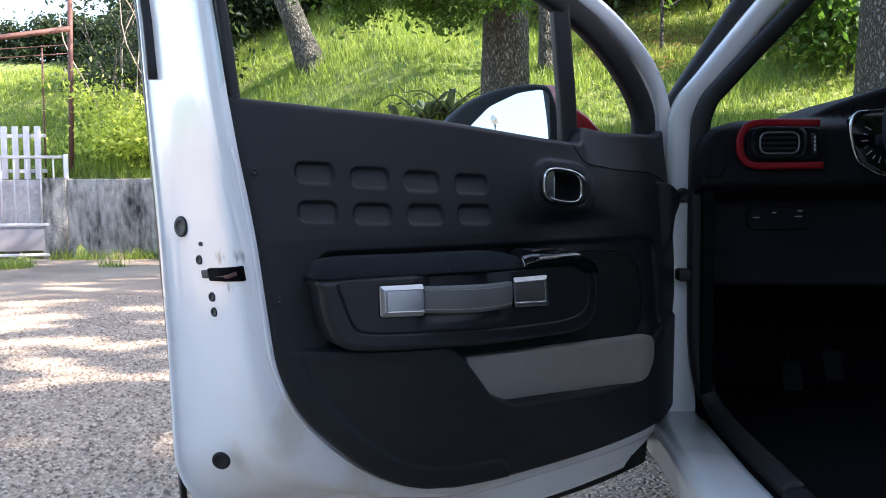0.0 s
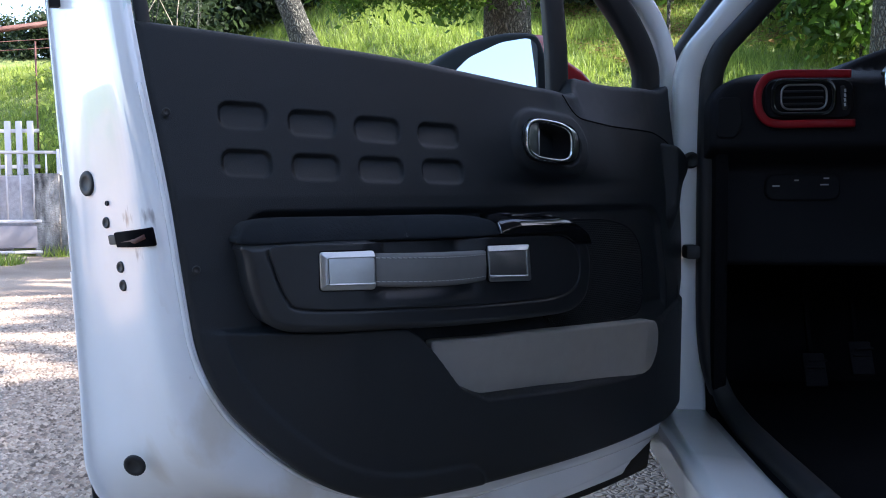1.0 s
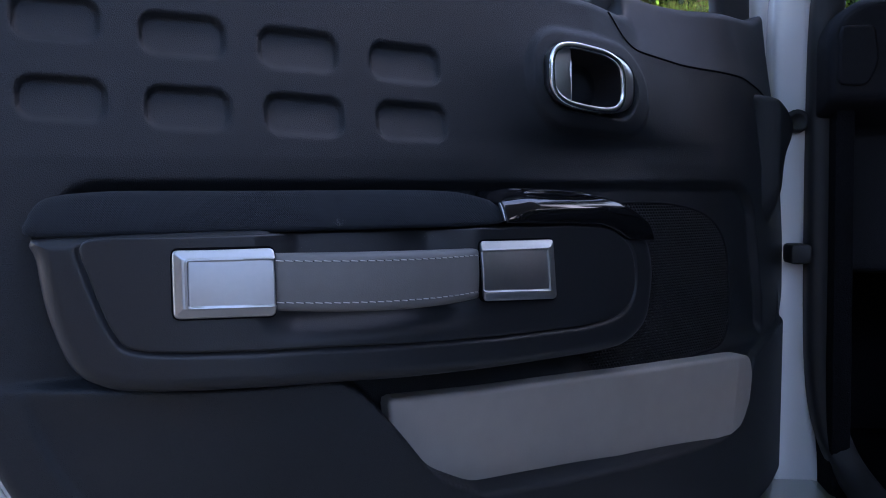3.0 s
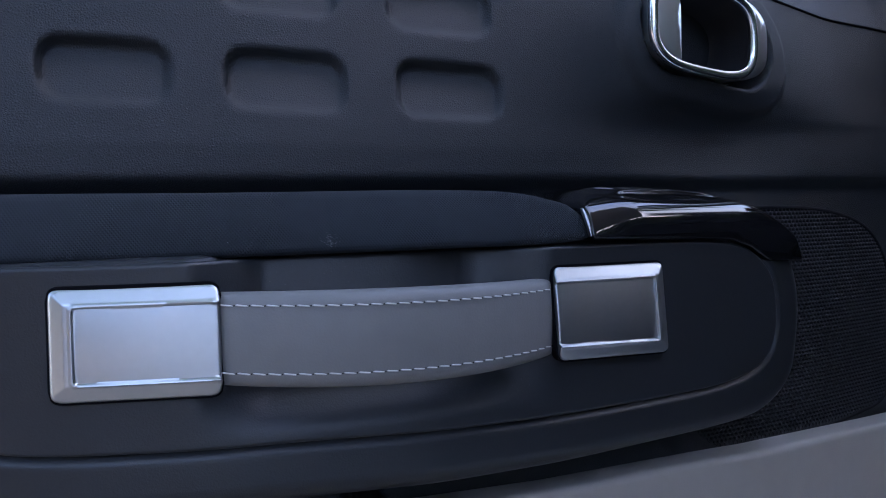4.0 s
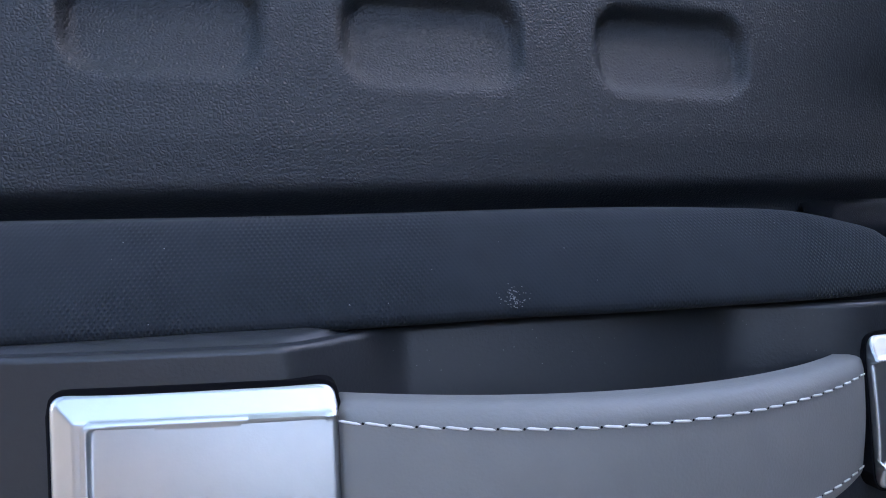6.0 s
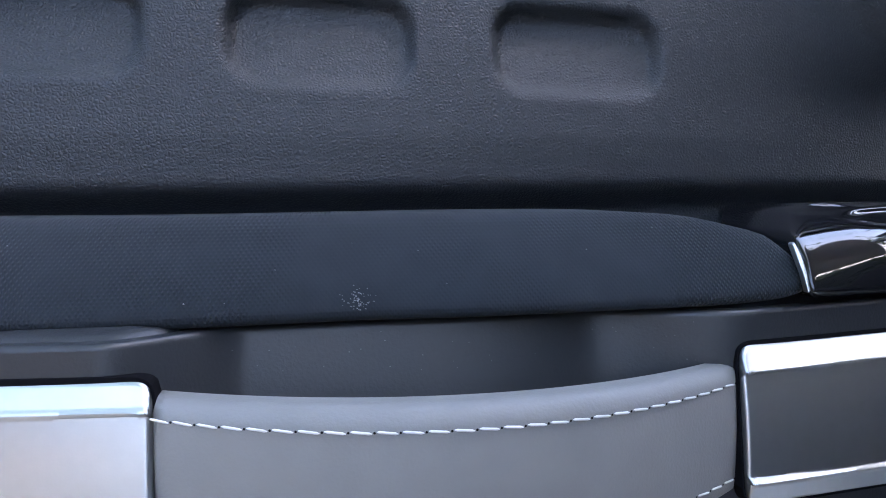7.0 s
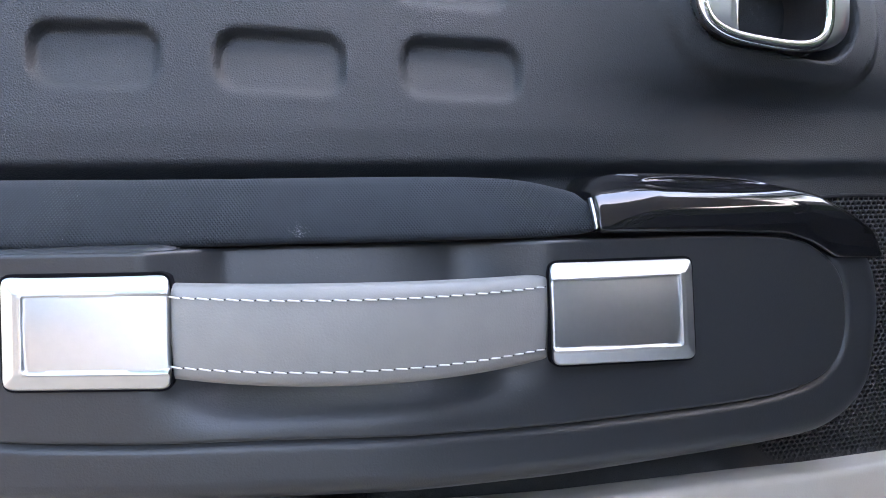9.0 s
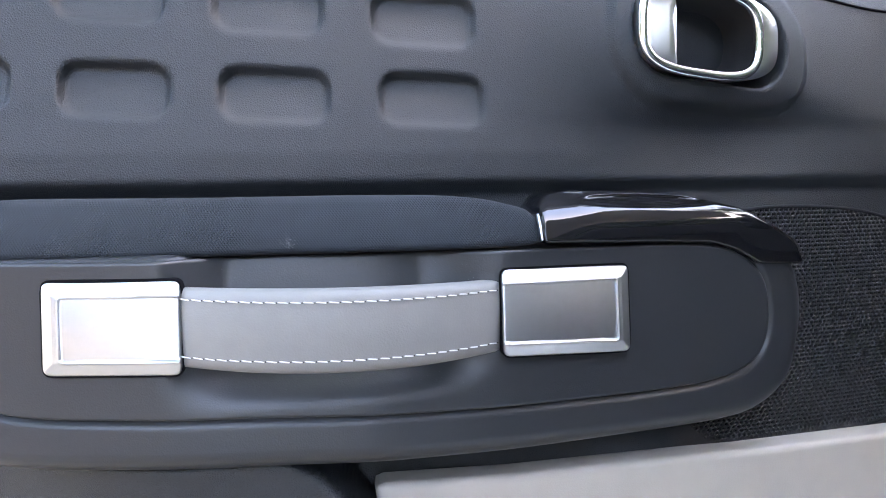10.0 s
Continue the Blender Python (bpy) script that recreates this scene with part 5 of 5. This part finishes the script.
def blade(x, y, z, r):
    v, f = [], []
    for _ in range(4):
        k = 0.55 + 0.9 * max(0.0, noise.noise(Vector((x * 0.9, y * 0.9, 3.0))) + 0.3)
        a, h, w = r.uniform(0, 6.3), r.uniform(0.06, 0.2) * k, r.uniform(0.004, 0.010)
        ox, oy = r.normal(0, 0.04, 2)
        lx, ly = r.normal(0, 0.05, 2)
        b = len(v)
        v += [(x + ox - w * math.cos(a), y + oy - w * math.sin(a), z - 0.01), (x + ox + w * math.cos(a), y + oy + w * math.sin(a), z - 0.01), (x + ox + lx, y + oy + ly, z + h)]
        f.append([b, b + 1, b + 2])
    return v, f


def on_bank(x, y, r):
    q = 0.45 * x + 0.893 * y - bank_line(x)
    foot = -0.40 < q < -0.02 and -0.25 < x < 1.8
    tuft = (x + 0.85) ** 2 + (y - 10.1) ** 2 < 0.12 or (x - 0.35) ** 2 + (y - 9.6) ** 2 < 0.02
    return q > 0.12 or foot or tuft


scatter("grass", 70000, -3, 12, 3.0, 17, on_bank, blade, GRASS, "sunlit long grass on the bank", "grass", 5)


LITTER = leaf_material("fallen_leaf", (0.16, 0.085, 0.04), (0.34, 0.21, 0.10))


def fallen(x, y, z, r):
    a, s = r.uniform(0, 6.3), r.uniform(0.02, 0.045)
    c, d = math.cos(a) * s, math.sin(a) * s
    e = r.uniform(0.04, 0.09)
    return [(x - c, y - d, z + e - c * 0.2), (x + d * 0.5, y - c * 0.5, z + e + 0.01), (x + c, y + d, z + e + c * 0.2), (x - d * 0.5, y + c * 0.5, z + e + 0.01)], [[0, 1, 2, 3]]


scatter("leaf_litter", 9000, 6.4, 10.5, 7.4, 11.5, lambda x, y, r: noise.noise(Vector((x * 0.7, y * 0.7, 1.0))) + r.uniform(-0.25, 0.45) > 0.1, fallen, LITTER, "brown fallen leaves among the grass", "fallen leaves", 15)


def stone(x, y, z, r):
    s = r.uniform(0.005, 0.017)
    a = r.uniform(0, 6.3)
    c, d = math.cos(a), math.sin(a)
    q = [(s, 0, 0), (0, s * r.uniform(0.6, 1), 0), (-s * r.uniform(0.7, 1), 0, 0), (0, -s * r.uniform(0.6, 1), 0), (0.1 * s, 0, s * r.uniform(0.4, 0.7))]
    return [(x + p * c - t * d, y + p * d + t * c, z + w - 0.002) for p, t, w in q], [[0, 1, 4], [1, 2, 4], [2, 3, 4], [3, 0, 4]]


scatter("gravel_stones", 110000, -1.3, 0.6, 0.9, 7.0, lambda x, y, r: r.uniform() < 1.2 - y / 5.5, stone, PEBBLE, "loose pale gravel stones", "gravel", 9)

hedge = thing("hedge", "dark clipped hedge along the top of the bank", "hedge")
hr = np.random.RandomState(2)
leaf_cloud("foliage", [(-3.5 + 0.1 * k, 19.4 - 0.045 * k + hr.normal(0, 0.15), 3.6 + hr.uniform(0, 0.75)) for k in range(52)], 28000, 0.05, HEDGE, hedge, 0.16, 4)

sh = np.random.RandomState(12)
for cx, cy, w, n, z in ((2.9, 14.6, 0.8, 6000, 0.6), (3.9, 14.6, 0.9, 6000, 0.8), (5.2, 14.2, 1.0, 6000, 0.8), (6.6, 12.8, 1.0, 6000, 0.8), (8.0, 10.6, 0.9, 5000, 0.9), (9.6, 9.6, 1.0, 6000, 1.0), (8.9, 6.3, 0.75, 4000, 0.9), (10.0, 7.6, 1.2, 6000, 1.1), (2.4, 19.0, 1.0, 5000, 1.4)):
    g = float(height(np.array(cx), np.array(cy)))
    shrub = thing("shrub", "dense mid green shrub on the bank", "shrub", group="shrubs on the bank", at=pose(cx, cy, g))
    sweep("stem", [(0, 0, -0.1), (0.05, 0, z)], disc_section(0.04, 8), BARK, shrub)
    leaf_cloud("foliage", [tuple(sh.normal(0, 1, 3) * np.array([w, w * 0.6, 0.7]) * 0.6 + np.array([0, 0, z])) for _ in range(18)], n, 0.075, LEAF if n == 4000 else HEDGE, shrub, 0.3, int(cx * 10))


def strap_plant(x, y, seed):
    g = float(height(np.array(x), np.array(y)))
    ob = thing("strap_leaf_plant", "grey-green plant with long drooping strap leaves", "plant", at=pose(x, y, g))
    r = np.random.RandomState(seed)
    for k in range(11):
        a, ln = k * 0.62 + r.uniform(-0.2, 0.2), r.uniform(0.45, 0.85)
        path = [(math.cos(a) * ln * t * 0.8, math.sin(a) * ln * t * 0.8, ln * (1.25 * t - r.uniform(0.75, 1.0) * t * t) + 0.02) for t in np.linspace(0, 1, 9)]
        sweep("leaf", path, lambda t: [(-0.068 * (1 - t) ** 0.6 - 0.002, 0.014), (0, 0), (0.068 * (1 - t) ** 0.6 + 0.002, 0.014), (0, 0.006)], DARKLEAF, ob, up=(0, 0, 1))


strap_plant(3.35, 8.55, 1)
strap_plant(3.62, 8.47, 2)
strap_plant(3.95, 8.35, 4)
strap_plant(4.2, 8.2, 5)
# Unseen trees round the yard: height by bearing blocks the sun or opens reflections.
rb = np.random.RandomState(8)
ring = []
BACK_A, BACK_H = [188, 208, 215, 228, 236, 262, 270, 294, 304, 306, 331.8, 332.6, 366], [4.5, 4.5, 6.0, 6.0, 4.2, 4.0, 1.7, 2.0, 3.0, 11.8, 11.8, 4.5, 4.5]
for a in np.linspace(188, 366, 160):
    top = float(np.interp(a, BACK_A, BACK_H))
    for _ in range(3 if top < 5 else 9):
        ring.append((12 * math.cos(radians(a)) + rb.normal(0, 0.8 if top > 2 else 0.3), 12 * math.sin(radians(a)), rb.uniform(0.3, top)))
# Extra high leaf clumps, added to dapple the sun on the gravel.
rc = np.random.RandomState(14)
for k in range(11):
    a = 340 + 2.6 * k + rc.uniform(-0.8, 0.8)
    ring.append((12 * math.cos(radians(a)), 12 * math.sin(radians(a)), rc.uniform(9.2, 12.3 if a > 352 else 10.6)))
tagged(leaf_cloud("backdrop", ring, 42000, 0.35, HEDGE, None, 0.7, 21), "unseen tree band, added to block the sun and shape reflections", "trees", kind="structure")

# climbing shrub and bare twigs behind the wall
ivy = thing("climbing_shrub", "bright leafy shrub with bare twigs behind the wall", "shrub", at=pose(0.75, 12.6, float(height(np.array(0.75), np.array(12.6)))))
iv = np.random.RandomState(31)
leaf_cloud("foliage", [(iv.uniform(-0.7, 1.6), iv.uniform(-1.2, 0.6), iv.uniform(-0.3, 0.7)) for _ in range(40)], 9000, 0.05, YOUNG, ivy, 0.22, 33, "bright yellow-green leaves")
leaf_cloud("upper_foliage", [(iv.uniform(-0.5, 1.6), iv.uniform(0.2, 1.4), iv.uniform(0.9, 2.6)) for _ in range(30)], 5000, 0.05, HEDGE, ivy, 0.25, 34, "brownish upper leaves")
for k in range(22):
    a = iv.uniform(-0.9, 0.9)
    p = Vector((iv.uniform(-0.4, 1.2), iv.uniform(-0.6, 0.4), 0.0))
    sweep("twig", [p + Vector((math.sin(a) * t * 0.8 + 0.08 * math.sin(6 * t + k), 0.05 * t, 1.1 * t * 1.6)) for t in np.linspace(0, 1.3, 9)], lambda t: disc_section(0.012 * (1 - 0.7 * t) + 0.002, 5), PEBBLE if k % 3 == 0 else BARK, ivy)
vine = thing("vine", "young vine trained up a thin stake", "vine", at=pose(-0.28, 11.9, 0.9))
sweep("stake", [(0, 0, 0), (0.01, 0, 2.0)], disc_section(0.012, 6), RUSTPIPE, vine)
leaf_cloud("leaves", [(0.02, 0, 0.3), (0.0, 0, 0.75), (-0.08, 0, 1.5), (0.05, 0, 1.55), (-0.2, 0, 1.45)], 110, 0.045, GRASS, vine, 0.07, 35)

branch = thing("low_branch", "leafy oak branch hanging low over the bank", "branch", at=pose(3.1, 6.9, 0))
sweep("bough", [(1.3, 0.4, 4.6), (0.7, 0.1, 3.7), (0.0, -0.1, 3.15), (-0.8, -0.1, 3.0)], lambda t: disc_section(0.05 * (1 - 0.75 * t), 7), BARK, branch)
bb = np.random.RandomState(41)
leaf_cloud("leaves", [(bb.uniform(-1.35, 1.15), bb.normal(0, 0.3), 2.66 + bb.uniform(0, 0.9) + 0.25 * abs(math.sin(6 * k))) for k in range(110)], 22000, 0.038, LEAF, branch, 0.12, 42, "mid green leaves")
LAMP = (-7.14, -16.72)
LAMPZ = 7.82
lamp = thing("street_lamp", "slim grey lamp post with a white globe", "street lamp", at=pose(LAMP[0], LAMP[1], 0))
sweep("post", [(0, 0, 0), (0, 0, LAMPZ - 0.12)], disc_section(0.028, 10), STEEL, lamp)
knob("collar", (0, 0, LAMPZ - 0.17), 0.05, 0.06, STEEL, lamp, normal=(0, 0, 1))
bm = bmesh.new()
bmesh.ops.create_uvsphere(bm, u_segments=24, v_segments=14, radius=0.14)
bmesh.ops.translate(bm, vec=(0, 0, LAMPZ), verts=bm.verts)
me = bpy.data.meshes.new("globe")
bm.to_mesh(me)
bm.free()
me.materials.append(GATEPAINT)
me.polygons.foreach_set("use_smooth", [True] * len(me.polygons))
globe = new("globe", me)
globe.parent = lamp
